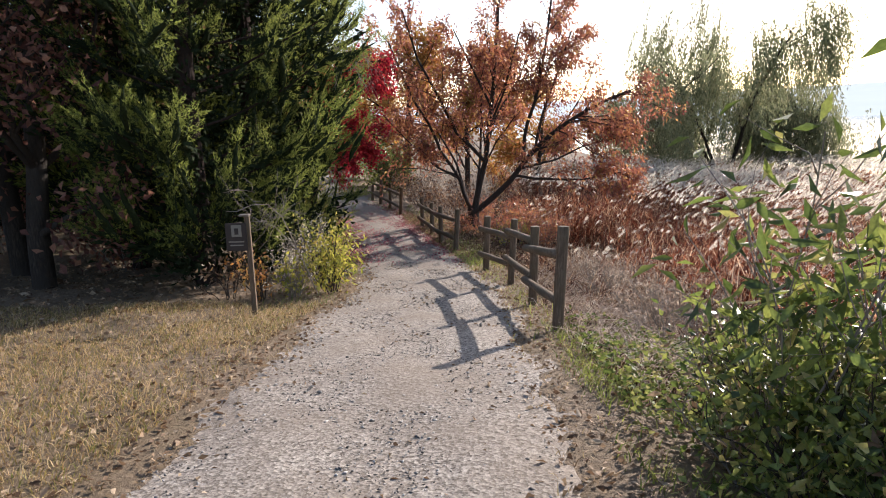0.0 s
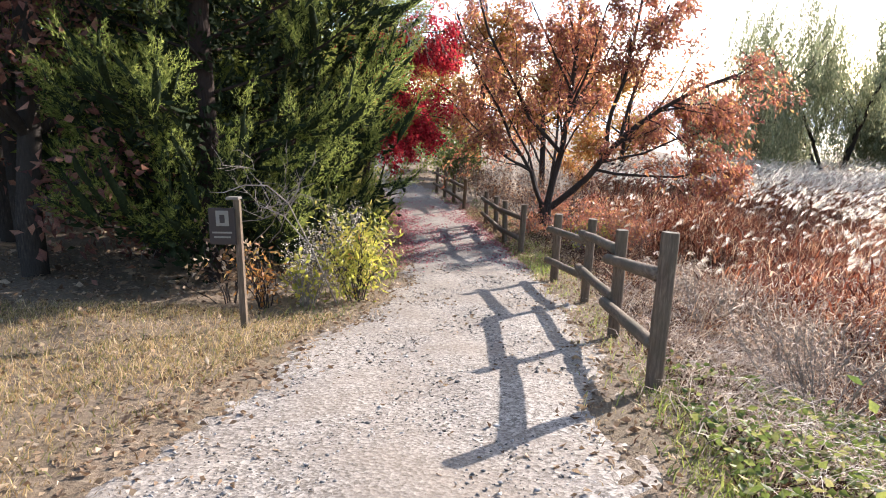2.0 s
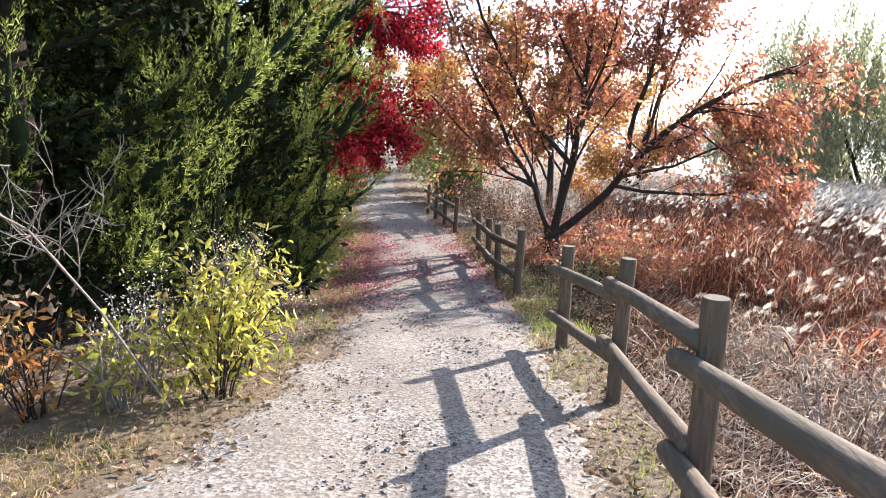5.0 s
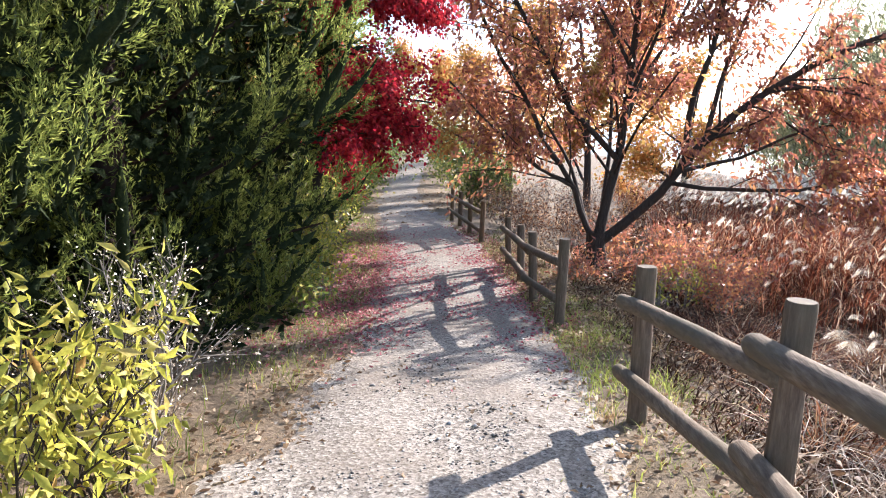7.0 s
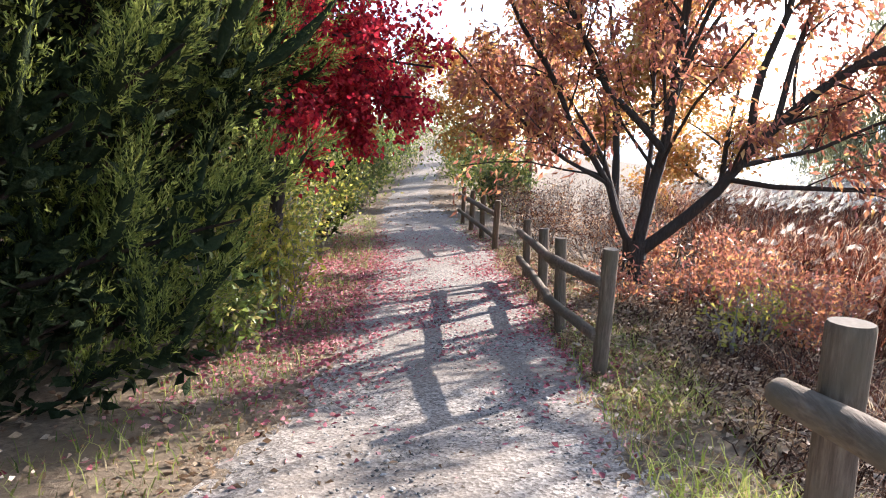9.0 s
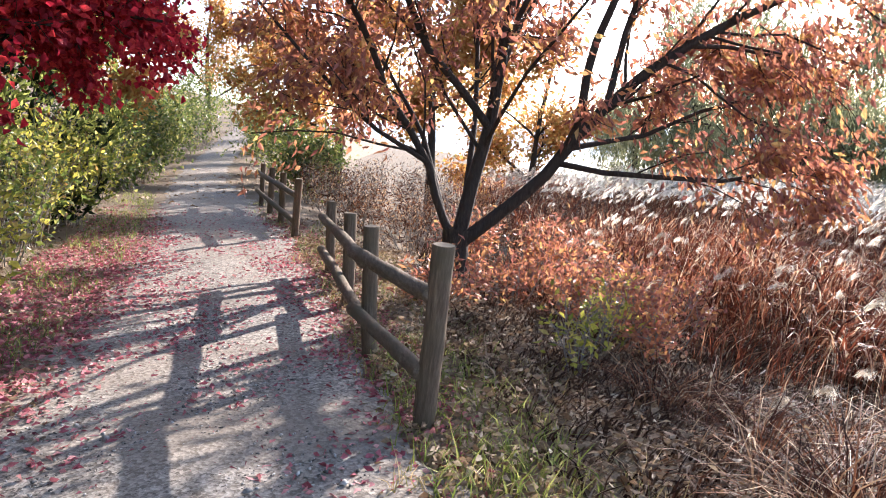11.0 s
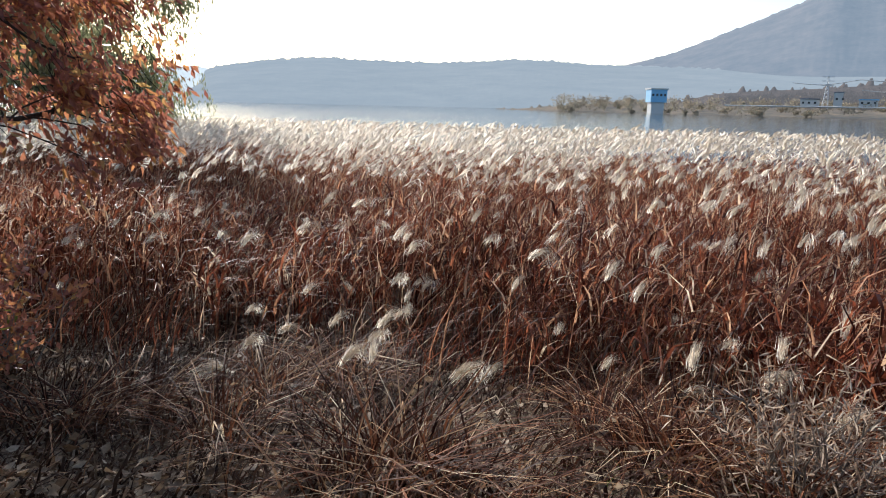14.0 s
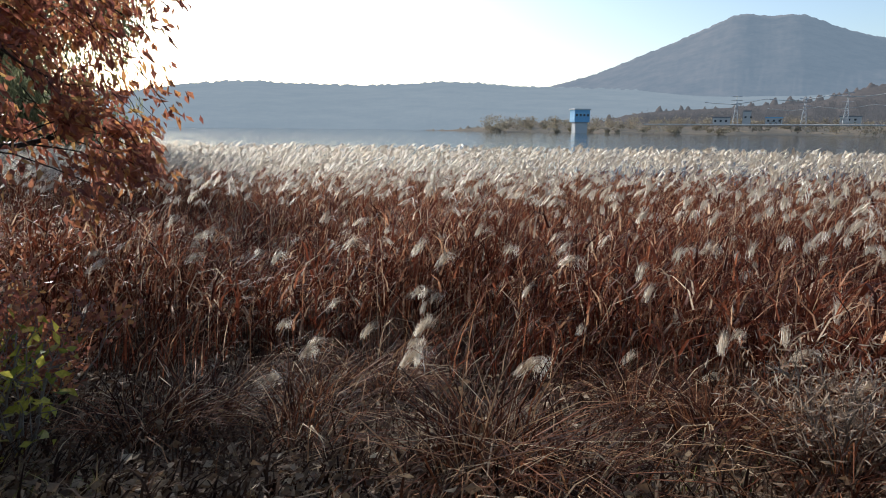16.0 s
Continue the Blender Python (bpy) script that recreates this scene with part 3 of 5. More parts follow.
def russet_oak(x, y, foot):
    """Low-forking spreading tree with drooping narrow russet leaves."""
    rr = np.random.default_rng(11)
    root = thing("russet_oak", x, y, foot, "low-forked spreading tree with russet autumn leaves, behind the fence", "tree")
    geo, tips = Geo(), []
    trunk = smooth_line([(0.02, 0, -0.3), (0.0, 0, 0.35), (-0.02, 0, 0.75), (0.0, 0, 0.95)], 6)
    tube(geo, trunk, [0.27, 0.21, 0.19, 0.185, 0.19, 0.2], 12)
    f = 0.9
    limbs = [
        ([(-0.06, 0, f - 0.1), (-0.28, -0.05, f + 0.35), (-0.46, -0.1, f + 1.05), (-1.02, -0.2, f + 1.85), (-1.23, -0.3, f + 2.5), (-1.9, -0.4, f + 3.6), (-2.5, -0.3, f + 5.2)], 0.075),
        ([(0.02, 0, f - 0.1), (0.2, 0.05, f + 0.7), (0.42, 0.1, f + 1.5), (0.6, 0.1, f + 2.9), (0.74, 0.2, f + 4.0), (0.95, 0.3, f + 6.6)], 0.125),
        ([(0.4, 0.08, f + 1.45), (-0.05, -0.2, f + 1.95), (-0.5, -0.4, f + 2.4), (-0.97, -0.7, f + 3.4), (-1.6, -0.9, f + 4.6), (-2.0, -1.0, f + 6.0)], 0.07),
        ([(0.08, 0, f - 0.12), (0.55, -0.03, f + 0.25), (1.13, -0.06, f + 0.75), (1.69, -0.1, f + 1.5), (2.25, -0.2, f + 2.1), (3.1, -0.3, f + 2.7), (4.0, -0.3, f + 3.2), (4.9, -0.3, f + 3.5)], 0.115),
        ([(1.6, -0.1, f + 1.35), (1.64, -0.3, f + 2.4), (1.95, -0.5, f + 3.3), (2.2, -0.7, f + 4.6), (2.4, -0.8, f + 6.2)], 0.075),
        ([(1.95, -0.15, f + 1.75), (2.25, 0.1, f + 2.9), (2.7, 0.3, f + 4.0), (3.2, 0.4, f + 5.4)], 0.06),
        ([(1.35, -0.08, f + 1.0), (1.9, -0.4, f + 0.9), (2.6, -0.6, f + 0.87), (3.4, -0.7, f + 0.85), (4.2, -0.7, f + 1.0), (4.8, -0.6, f + 1.05)], 0.05),
        ([(1.5, -0.08, f + 1.2), (2.1, 0.2, f + 1.32), (2.7, 0.4, f + 1.42), (3.8, 0.6, f + 1.9), (5.1, 0.6, f + 2.1)], 0.05),
        ([(0.1, 0.0, f + 0.45), (0.3, 0.9, f + 1.6), (0.4, 1.9, f + 3.0), (0.5, 2.6, f + 4.8)], 0.06),
        ([(-0.2, 0, f + 0.25), (-0.5, 0.8, f + 1.4), (-1.2, 1.7, f + 2.6), (-2.0, 2.3, f + 4.0)], 0.05),
        ([(0.55, 0.1, f + 2.5), (1.0, -0.5, f + 3.6), (1.4, -1.1, f + 5.2)], 0.05),
        ([(0.46, 0.1, f + 1.9), (0.8, 0.8, f + 2.8), (1.6, 1.5, f + 4.0), (2.2, 1.9, f + 5.2)], 0.05),
        ([(0.62, 0.1, f + 3.2), (0.1, 0.3, f + 4.3), (-0.5, 0.4, f + 5.6)], 0.045),
        ([(-0.44, -0.1, f + 0.95), (-1.2, -0.5, f + 1.4), (-2.0, -0.8, f + 2.2), (-2.7, -1.0, f + 3.0)], 0.04),
        ([(3.0, -0.3, f + 2.6), (3.8, 0.3, f + 2.7), (5.0, 0.6, f + 2.6)], 0.045),
    ]
    for way, r in limbs:
        limb, twigs = Geo(), Geo()
        grow(limb, smooth_line(way, 11), r * 0.9, 1, 3, rr, (0, 13, 6, 0) if r > 0.055 else (0, 9, 5, 0), 0.36, 0.04, tips, 0.9, twigs, thin=0.36)
        part("twiggery", twigs, M_BARK, part("limb", limb, M_BARK, root, "dark spreading limb", True), smooth=True, kind="stuff")
    part("trunk", geo, M_BARK, root, "short dark trunk", True)
    # drooping outer sprays over the lake side
    low = [(np.array((rr.uniform(3.6, 5.3), rr.uniform(-1.6, 1.6), f + rr.uniform(0.8, 3.4))), unit(np.array((0.6, -0.2, -0.5)))) for _ in range(90)]
    tw = Geo()
    for p, d in low:
        tube(tw, wander(p + np.array((-0.4, 0.1, 0.35)), d, 0.6, 3, rr, 0.2, -0.05), [0.007, 0.005, 0.004, 0.003], 3)
    part("drooping_spray", tw, M_BARK, root, kind="stuff")
    part("crown", scatter_leaves(tips + low * 2, rr, 22500, 0.1, 0.75, 0.15, 0.058), M_OAK, root, "russet and orange drooping leaves", kind="stuff")
    return root


russet_oak(0.88, 21.5, -1.92)


def flame_foliage(geo, core, base, aim, length, rr, subs, per, leaf):
    """Upswept plumes of scale-leaves: each plume is a core in shade-dark colour, clothed with short forward-pointing
    sprigs.
    """
    n = len(base)
    aim = unit(aim)
    bow = rr.uniform(0.15, 0.4, n)
    t = rr.uniform(0.02, 1, (n, subs))
    axis_at = base[:, None] + aim[:, None] * (t * length[:, None])[..., None]
    axis_at[..., 2] += bow[:, None] * length[:, None] * t * t
    off = unit(rr.normal(0, 1, (n, subs, 3)))
    girth = (0.19 * length[:, None] * np.sin(np.pi * (0.18 + 0.8 * t)) ** 0.8)[..., None]
    root = axis_at + off * girth * rr.uniform(0.3, 0.9, (n, subs, 1))
    way = unit(aim[:, None] + off * 0.75 + np.array([0, 0, 0.45]))
    root, way = root.reshape(-1, 3), way.reshape(-1, 3)
    m2 = len(root)
    s = rr.uniform(0.1, 0.24, m2)[:, None] * (leaf[0] / 0.045) ** 0.5
    q = rr.uniform(0, 1, (m2, per, 1))
    at = root[:, None] + way[:, None] * q * s[:, None] + rr.normal(0, 1, (m2, per, 3)) * 0.11 * s[:, None] * (1.1 - q)
    along = way[:, None] + rr.normal(0, 0.42, (m2, per, 3))
    leaves(geo, at.reshape(-1, 3), along.reshape(-1, 3), rr, *leaf, 0.1)
    ts = np.array([0.0, 0.2, 0.45, 0.7, 0.92])
    for k in range(n):
        ax = base[k] + aim[k] * (ts * length[k])[:, None]
        ax[:, 2] += bow[k] * length[k] * ts * ts
        tube(core, ax + rr.normal(0, 0.015, ax.shape), length[k] * np.array([0.02, 0.06, 0.065, 0.04, 0.005]) * rr.uniform(0.6, 1.2, 5), 6)


def juniper(x, y, foot, height, radius, seed, label, low=0.5, thick=0.2, boughs=66, flames=6, subs=30, per=18, leaf=(0.05, 0.0105)):
    rr = np.random.default_rng(seed)
    root = thing("juniper", x, y, foot, label, "tree", "junipers beside the path")
    geo, mass, cr = Geo(), Geo(), Geo()
    tube(geo, wander((0, 0, -0.3), (0, 0, 1), height, 9, rr, 0.02, 0.05), np.linspace(thick, 0.04, 10), 9)
    part("trunk", geo, M_REDBARK, root, "fibrous dark brown trunk", True)
    base, aim, length, seen = [], [], [], []
    for k in range(boughs):
        t = ((k + rr.uniform(0, 1)) / boughs) ** 1.25
        z = low + (height - low) * t
        az = k * 2.4 + rr.uniform(-0.5, 0.5)
        R = radius * np.interp(z, [0, 1.2, 2.4, 3.6, 6.5, height], [0.72, 0.9, 0.95, 1.4, 1.3, 0.15]) * rr.uniform(0.72, 1.08)
        pts = wander((0, 0, z - R * 0.3), (np.cos(az), np.sin(az), 0.22), R, 6, rr, 0.07, 0.04)
        bough = Geo()
        tube(bough, pts, np.linspace(0.028, 0.008, 7), 5)
        part("bough", bough, M_REDBARK, root)
        # Coarse leaves along the bough, coloured as the shade between plumes.
        q = rr.integers(0, 6, 150)
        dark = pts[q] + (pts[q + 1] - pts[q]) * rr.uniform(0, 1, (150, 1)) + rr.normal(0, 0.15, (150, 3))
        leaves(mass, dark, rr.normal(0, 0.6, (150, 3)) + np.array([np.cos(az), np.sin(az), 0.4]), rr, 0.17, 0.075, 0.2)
        seen.append(np.full(flames, (np.cos(az) > -0.3 or np.sin(az) < 0) and z < 7.2))
        tt = np.sqrt(np.linspace(0.22, 1, flames)) * 5.99
        kk = tt.astype(int)
        at = pts[kk] + (pts[kk + 1] - pts[kk]) * (tt - kk)[:, None] + rr.normal(0, 0.13, (flames, 3))
        base.append(at)
        aim.append(np.array([np.cos(az) * 0.75, np.sin(az) * 0.75, 0.62]) + rr.normal(0, 0.34, (flames, 3)))
        length.append(rr.uniform(0.5, 1.0, flames))
    base, aim, length, seen = (np.concatenate(q) for q in (base, aim, length, seen))
    flame_foliage(cr, mass, base[seen], aim[seen], length[seen], rr, subs, per, leaf)
    # the far side and the top carry coarser sprigs
    flame_foliage(cr, mass, base[~seen], aim[~seen], length[~seen], rr, 12, 7, (0.12, 0.045))
    part("inner_foliage", mass, M_JUNICORE, root, "dense inner foliage, coloured near-black for the shade within", True, kind="stuff")
    part("crown", cr, M_JUNIPER, root, "feathery upswept foliage, yellow-green where the sun passes", kind="stuff")
    return root


def at_ground(x, y):
    return float(ground(x, y))


for k, (x, y, h, r, low) in enumerate([(-4.2, 11.5, 12.0, 2.15, 0.7), (-3.9, 13.9, 13.0, 2.05, 0.35), (-4.6, 16.1, 12.5, 2.15, 0.3)]):
    juniper(x, y, at_ground(x, y), h, r, 100 + k, "tall dark green juniper with feathery boughs beside the path", low, 0.2)
trees = []
for k, (x, y, h, r, low) in enumerate([(-5.9, 18.9, 11.5, 2.1, 0.3), (-6.6, 14.2, 11.0, 2.4, 0.8), (-8.2, 17.5, 11.0, 2.5, 1.0)]):
    trees.append(juniper(x, y, at_ground(x, y), h, r, 140 + k, "tall dark green juniper within the shaded wood", low, 0.2, 44, 4, 12, 8, (0.13, 0.045)))
for k, (x, y) in enumerate([(-6.6, 23.8), (-9.6, 21.0), (-12.5, 19.5), (-12.8, 24.0), (-10.8, 27.0), (-15.0, 22.0), (-14.5, 30.0)]):
    copy_thing(trees[k % 3], pose(x, y, at_ground(x, y), 0, 0, 77 * k))


def broadleaf(name, x, y, height, radius, seed, mat, count, label, group="", bark=None, leaf=(0.1, 0.05), lean=(0, 0), kids=(7, 5, 4, 0), first=0.3, droop=0.3, thick=None, spread=0.14):
    rr = np.random.default_rng(seed)
    z = at_ground(x, y)
    root = thing(name, x, y, z, label, "tree", group)
    geo, tips = Geo(), []
    trunk = wander((0, 0, -0.2), (lean[0], lean[1], 1), height * 0.8, 8, rr, 0.06, 0.05)
    thick = thick or height * 0.018
    tube(geo, trunk, np.linspace(thick, thick * 0.3, 9), 8)
    for _ in range(kids[0]):
        t = rr.uniform(first, 0.95)
        k = int(t * 7)
        az = rr.uniform(0, 2 * np.pi)
        sub = wander(trunk[k], (np.cos(az) + lean[0], np.sin(az) + lean[1], 0.55), radius * rr.uniform(0.7, 1.15) * (1.2 - 0.6 * t), 6, rr, 0.12, 0.05)
        limb, twigs = Geo(), Geo()
        grow(limb, sub, thick * 0.36, 1, 3, rr, kids, 0.5, 0.03, tips, 0.85, twigs)
        part("twiggery", twigs, bark or M_BARK, part("limb", limb, bark or M_BARK, root, smooth=True), kind="stuff")
    part("trunk", geo, bark or M_BARK, root, smooth=True)
    if count:
        part("crown", scatter_leaves(tips, rr, count, spread, droop, *leaf), mat, root, kind="stuff")
    return root


# scarlet maple over the path
def red_maple(x, y):
    """Slender maple whose arching limbs hang sheets of scarlet leaves over the path edge."""
    rr = np.random.default_rng(24)
    root = thing("red_maple", x, y, at_ground(x, y), "scarlet maple leaning over the path between junipers", "tree")
    geo, tips = Geo(), []
    trunk = smooth_line([(0, 0, -0.2), (0.1, -0.05, 0.9), (0.3, -0.1, 1.9), (0.5, -0.2, 3.2), (0.6, -0.2, 4.8)], 9)
    tube(geo, trunk, np.linspace(0.11, 0.03, 9), 8)
    part("trunk", geo, M_BARK, root, smooth=True)
    for k in range(22):
        z = rr.uniform(1.7, 4.2)
        st = np.array([np.interp(z, trunk[:, 2], trunk[:, 0]), np.interp(z, trunk[:, 2], trunk[:, 1]), z])
        az = rr.uniform(-1.5, 0.6) if k < 16 else rr.uniform(0, 6.28)
        reach = rr.uniform(0.7, 1.85) if k < 16 else rr.uniform(0.6, 1.2)
        out = np.array([np.cos(az), np.sin(az), 0])
        end = st + out * reach + np.array([0, 0, rr.uniform(-0.2, 1.1)])
        mid = (st + end) / 2 + np.array([0, 0, 0.35])
        limb, twigs = Geo(), Geo()
        grow(limb, smooth_line([st, mid, end], 7), 0.026, 1, 3, rr, (0, 10, 5, 0), 0.42, -0.06, tips, 0.9, twigs, thin=0.4)
        part("twiggery", twigs, M_BARK, part("limb", limb, M_BARK, root, smooth=True), kind="stuff")
    part("crown", scatter_leaves(tips, rr, 17000, 0.08, 0.5, 0.072, 0.056), M_MAPLE, root, "bright scarlet leaves, maroon in shade", kind="stuff")
    return root


red_maple(-3.7, 18.0)
# orange trees farther on
for k, (x, y, h, r, c) in enumerate([(1.0, 33, 9.5, 3.8, 9000), (-2.4, 38, 12, 4.2, 11000), (5.0, 38, 8, 3.2, 4500), (-12, 30, 9, 3.4, 5000), (-6.4, 52, 10, 4, 7000), (-11.0, 28.5, 10, 3.2, 5000), (-9.6, 33.5, 10, 3.4, 7000), (-13.5, 46, 11, 4, 6000), (-13.0, 60, 11, 4.5, 6000)]):
    broadleaf("autumn_tree", x, y, h, r, 200 + k, M_ORANGE, c, "slender tree with thin orange autumn leaves", "autumn trees along the shore", leaf=(0.2, 0.12), spread=0.28)
for k, (x, y, h) in enumerate([(-6.9, 11.2, 11), (-8.4, 13.0, 12), (-7.6, 15.6, 11), (-10.2, 12.0, 12), (-10.8, 15.4, 12), (-12.6, 13.2, 12), (-9.4, 9.8, 10), (-13.6, 16.8, 13)]):
    broadleaf("brown_tree", x, y, h, 3.0, 500 + k, M_BRUSH, 3200, "dark woodland tree keeping withered red-brown leaves", "withered trees of the landward wood", leaf=(0.15, 0.09), kids=(9, 4, 3, 0), first=0.25, spread=0.3)
# bare dark wood on the landward side
rr0 = np.random.default_rng(5)
for k in range(16):
    x, y = rr0.uniform(-24, -6.5), rr0.uniform(7, 44)
    x = min(x, path_x(y) - 5.5 - rr0.uniform(0, 3))
    if x > -9.5 and y < 19:
        x -= 4
    broadleaf("bare_tree", x, y, rr0.uniform(8, 13), rr0.uniform(2, 3.4), 300 + k, M_BRUSH, 900, "bare dark woodland tree with a few brown leaves", "bare trees of the landward wood", leaf=(0.16, 0.1), kids=(7, 4, 3, 0), spread=0.3)


def willow(x, y, z, height, radius, seed, strands, label, lean=0.5):
    rr = np.random.default_rng(seed)
    root = thing("willow", x, y, z, label, "tree", "willows on the lake shore")
    geo, tips = Geo(), []
    for k in range(4):
        az = k * 1.6 + rr.uniform(0, 1)
        sub = wander((0, 0, -0.3), (lean * np.cos(az), lean * np.sin(az), 1), height * 0.66, 8, rr, 0.12, 0.02)
        limb, twigs = Geo(), Geo()
        grow(limb, sub, 0.12, 1, 3, rr, (0, 8, 5, 0), 0.45, 0.02, tips, 0.9, twigs)
        part("twiggery", twigs, M_BARK, part("limb", limb, M_BARK, root, "dark spreading limb", True), kind="stuff")
    tube(geo, [(0, 0, -0.4), (0, 0, 0.1), (0.02, 0, 0.5)], [0.4, 0.3, 0.24], 10)
    part("trunk", geo, M_BARK, root, "short dark trunk", True)
    P = np.array([t[0] for t in tips])
    k = rr.integers(0, len(P), strands)
    top = P[k] + rr.normal(0, 0.5, (strands, 3))
    top[:, :2] *= radius / max(1.0, np.percentile(np.linalg.norm(P[:, :2], axis=1), 90))
    per = 28
    L = rr.uniform(1.0, 3.4, strands) * (0.5 + 0.6 * np.clip(np.linalg.norm(top[:, :2], axis=1) / radius, 0, 1))
    L = np.minimum(L, np.maximum(top[:, 2] - 1.0, 0.4))
    t = rr.uniform(0, 1, (strands, per))
    out = unit(np.c_[top[:, :2], np.zeros(strands)])
    at = top[:, None] + np.array([0, 0, -1.0]) * (t * L[:, None])[..., None] + out[:, None] * (0.5 * np.sin(t * 1.4))[..., None] + rr.normal(0, 0.06, (strands, per, 3))
    cr = Geo()
    leaves(cr, at.reshape(-1, 3), np.array([0, 0, -1.0]) + rr.normal(0, 0.35, (strands * per, 3)), rr, 0.22, 0.06, 0.1)
    part("crown", cr, M_WILLOW, root, "hanging curtains of fading green leaves", kind="stuff")
    return root


willow(17.3, 41.5, -2.6, 15.5, 7.0, 31, 2100, "large weeping willow with hanging fading leaves at the water")
willow(13.0, 47.0, -2.6, 10.5, 4.2, 32, 1000, "rounded green willow among reeds")
willow(21.6, 42.5, -2.8, 9.2, 2.7, 33, 1100, "weeping willow at the water's edge", 0.2)


def dead_branch(at, way, length, seed, kids, lift, label):
    """Leafless pale branch with forking twigs."""
    rr = np.random.default_rng(seed)
    geo = Geo()
    grow(geo, wander(at, way, length, 7, rr, 0.12, lift), 0.007, 1, 3, rr, kids, 0.45, lift, [], 0.8, sides=(5, 5, 4, 3, 3), thin=0.6)
    return tagged(new("dead_branch", geo.mesh("dead_branch", M_TWIG, True)), label, "branch", "dead branches of the junipers")


for k, (at, way, length) in enumerate([((-3.6, 10.6, -0.1), (1.2, -1.3, 0.6), 1.7), ((-3.3, 10.4, -0.4), (1.0, -0.9, 0.9), 1.6), ((-3.4, 10.3, 0.7), (1.0, -0.9, 0.15), 1.4), ((-3.0, 10.2, 0.2), (0.5, -1.0, 0.5), 1.2), ((-2.9, 10.3, -0.2), (0.9, -0.7, 0.8), 1.2)]):
    dead_branch(at, way, length, 900 + k, (0, 5, 3, 0), 0.02, "pale bare dead branch low on the juniper")
for k, (at, way, length) in enumerate([((-2.6, 14.2, 3.9), (1.0, -0.3, -0.1), 1.7), ((-2.5, 13.4, 3.4), (1.0, -0.5, -0.1), 1.5), ((-2.4, 15.0, 3.3), (1.0, -0.4, 0.0), 1.6)]):
    dead_branch(at, way, length, 930 + k, (0, 11, 5, 0), -0.09, "pale bare twigs hanging over the path")


# ---- shrubs ----
def shrub(name, x, y, height, radius, seed, mat, count, label, group="", leaf=(0.09, 0.035), stems=14, bark=None, droop=0.1, spread=0.05, lean=(0, 0), cat="shrub"):
    rr = np.random.default_rng(seed)
    z = at_ground(x, y)
    root = thing(name, x, y, z, label, cat, group)
    geo, tips = Geo(), []
    for _ in range(stems):
        az = rr.uniform(0, 2 * np.pi)
        q = rr.uniform(0.1, 1)
        sub = wander((0.25 * q * radius * np.cos(az), 0.25 * q * radius * np.sin(az), -0.05), (0.8 * q * radius / height * np.cos(az) + lean[0], 0.8 * q * radius / height * np.sin(az) + lean[1], 1), height * rr.uniform(0.7, 1.1), 6, rr, 0.13, 0.0)
        grow(geo, sub, 0.008, 2, 3, rr, (0, 0, 6, 0), 0.4, 0.02, tips, 0.8, sides=(4, 4, 4, 3, 3))
    part("brushwood", geo, bark or M_TWIG, root, kind="stuff")
    if count:
        part("foliage", scatter_leaves(tips, rr, count, spread, droop, *leaf), mat, root, kind="stuff")
    return root


shrub("yellow_shrub", -1.8, 10.3, 1.0, 0.34, 1, M_YELLOW, 560, "bushy shrub with glossy yellow-green leaves at the path edge", leaf=(0.11, 0.034), stems=12, droop=0.6, bark=M_BARK, spread=0.08)
shrub("yellow_shrub", -1.98, 10.95, 1.1, 0.5, 7, M_YELLOW, 620, "bushy shrub with glossy yellow-green leaves at the path edge", leaf=(0.095, 0.034), stems=16, droop=0.5, bark=M_BARK, spread=0.08)
shrub("yellow_shrub", -2.3, 9.9, 0.65, 0.3, 2, M_YELLOW, 120, "low shrub turning yellow and orange", leaf=(0.1, 0.045))
shrub("orange_shrub", -2.75, 9.7, 0.75, 0.45, 12, M_ORANGE, 230, "low twiggy shrub with dull orange leaves", leaf=(0.075, 0.034), bark=M_BARK, droop=0.5)
shrub("twiggy_shrub", -2.45, 10.4, 0.75, 0.4, 3, M_PLUME, 1100, "grey twiggy shrub with tiny pale seed heads", leaf=(0.022, 0.015), stems=16)
shrub("twiggy_shrub", -3.3, 9.9, 0.9, 0.6, 4, M_BROWNLEAF, 160, "bare twiggy shrub with a few brown leaves", leaf=(0.09, 0.05), stems=10, bark=M_BARK)
shrub("twiggy_shrub", -2.2, 11.6, 0.95, 0.5, 5, M_PLUME, 500, "grey twiggy shrub with tiny pale seed heads", leaf=(0.02, 0.014), stems=22)
shrub("twiggy_shrub", -2.6, 12.1, 1.05, 0.5, 6, M_PLUME, 900, "grey twiggy shrub with tiny pale seed heads", leaf=(0.022, 0.015), stems=20)
for k, (x, y, h, r) in enumerate([(-3.0, 15.7, 0.8, 0.35), (-3.2, 17.2, 1.1, 0.45), (-4.0, 18.4, 1.3, 0.8), (-4.4, 20.0, 1.5, 0.8), (-4.9, 21.6, 1.7, 0.9), (-5.4, 23.6, 1.6, 0.9), (-6.1, 25.8, 1.8, 1.0), (-6.8, 28.2, 1.9, 1.0), (-3.7, 16.9, 1.0, 0.6)]):
    shrub("hedge_shrub", x, y, h, r, 20 + k, M_YELLOW if k % 3 else M_GREEN, 1100, "yellow-green shrub edging the path, lit from behind", "shrubs edging the path", leaf=(0.09, 0.045), stems=20, spread=0.09)
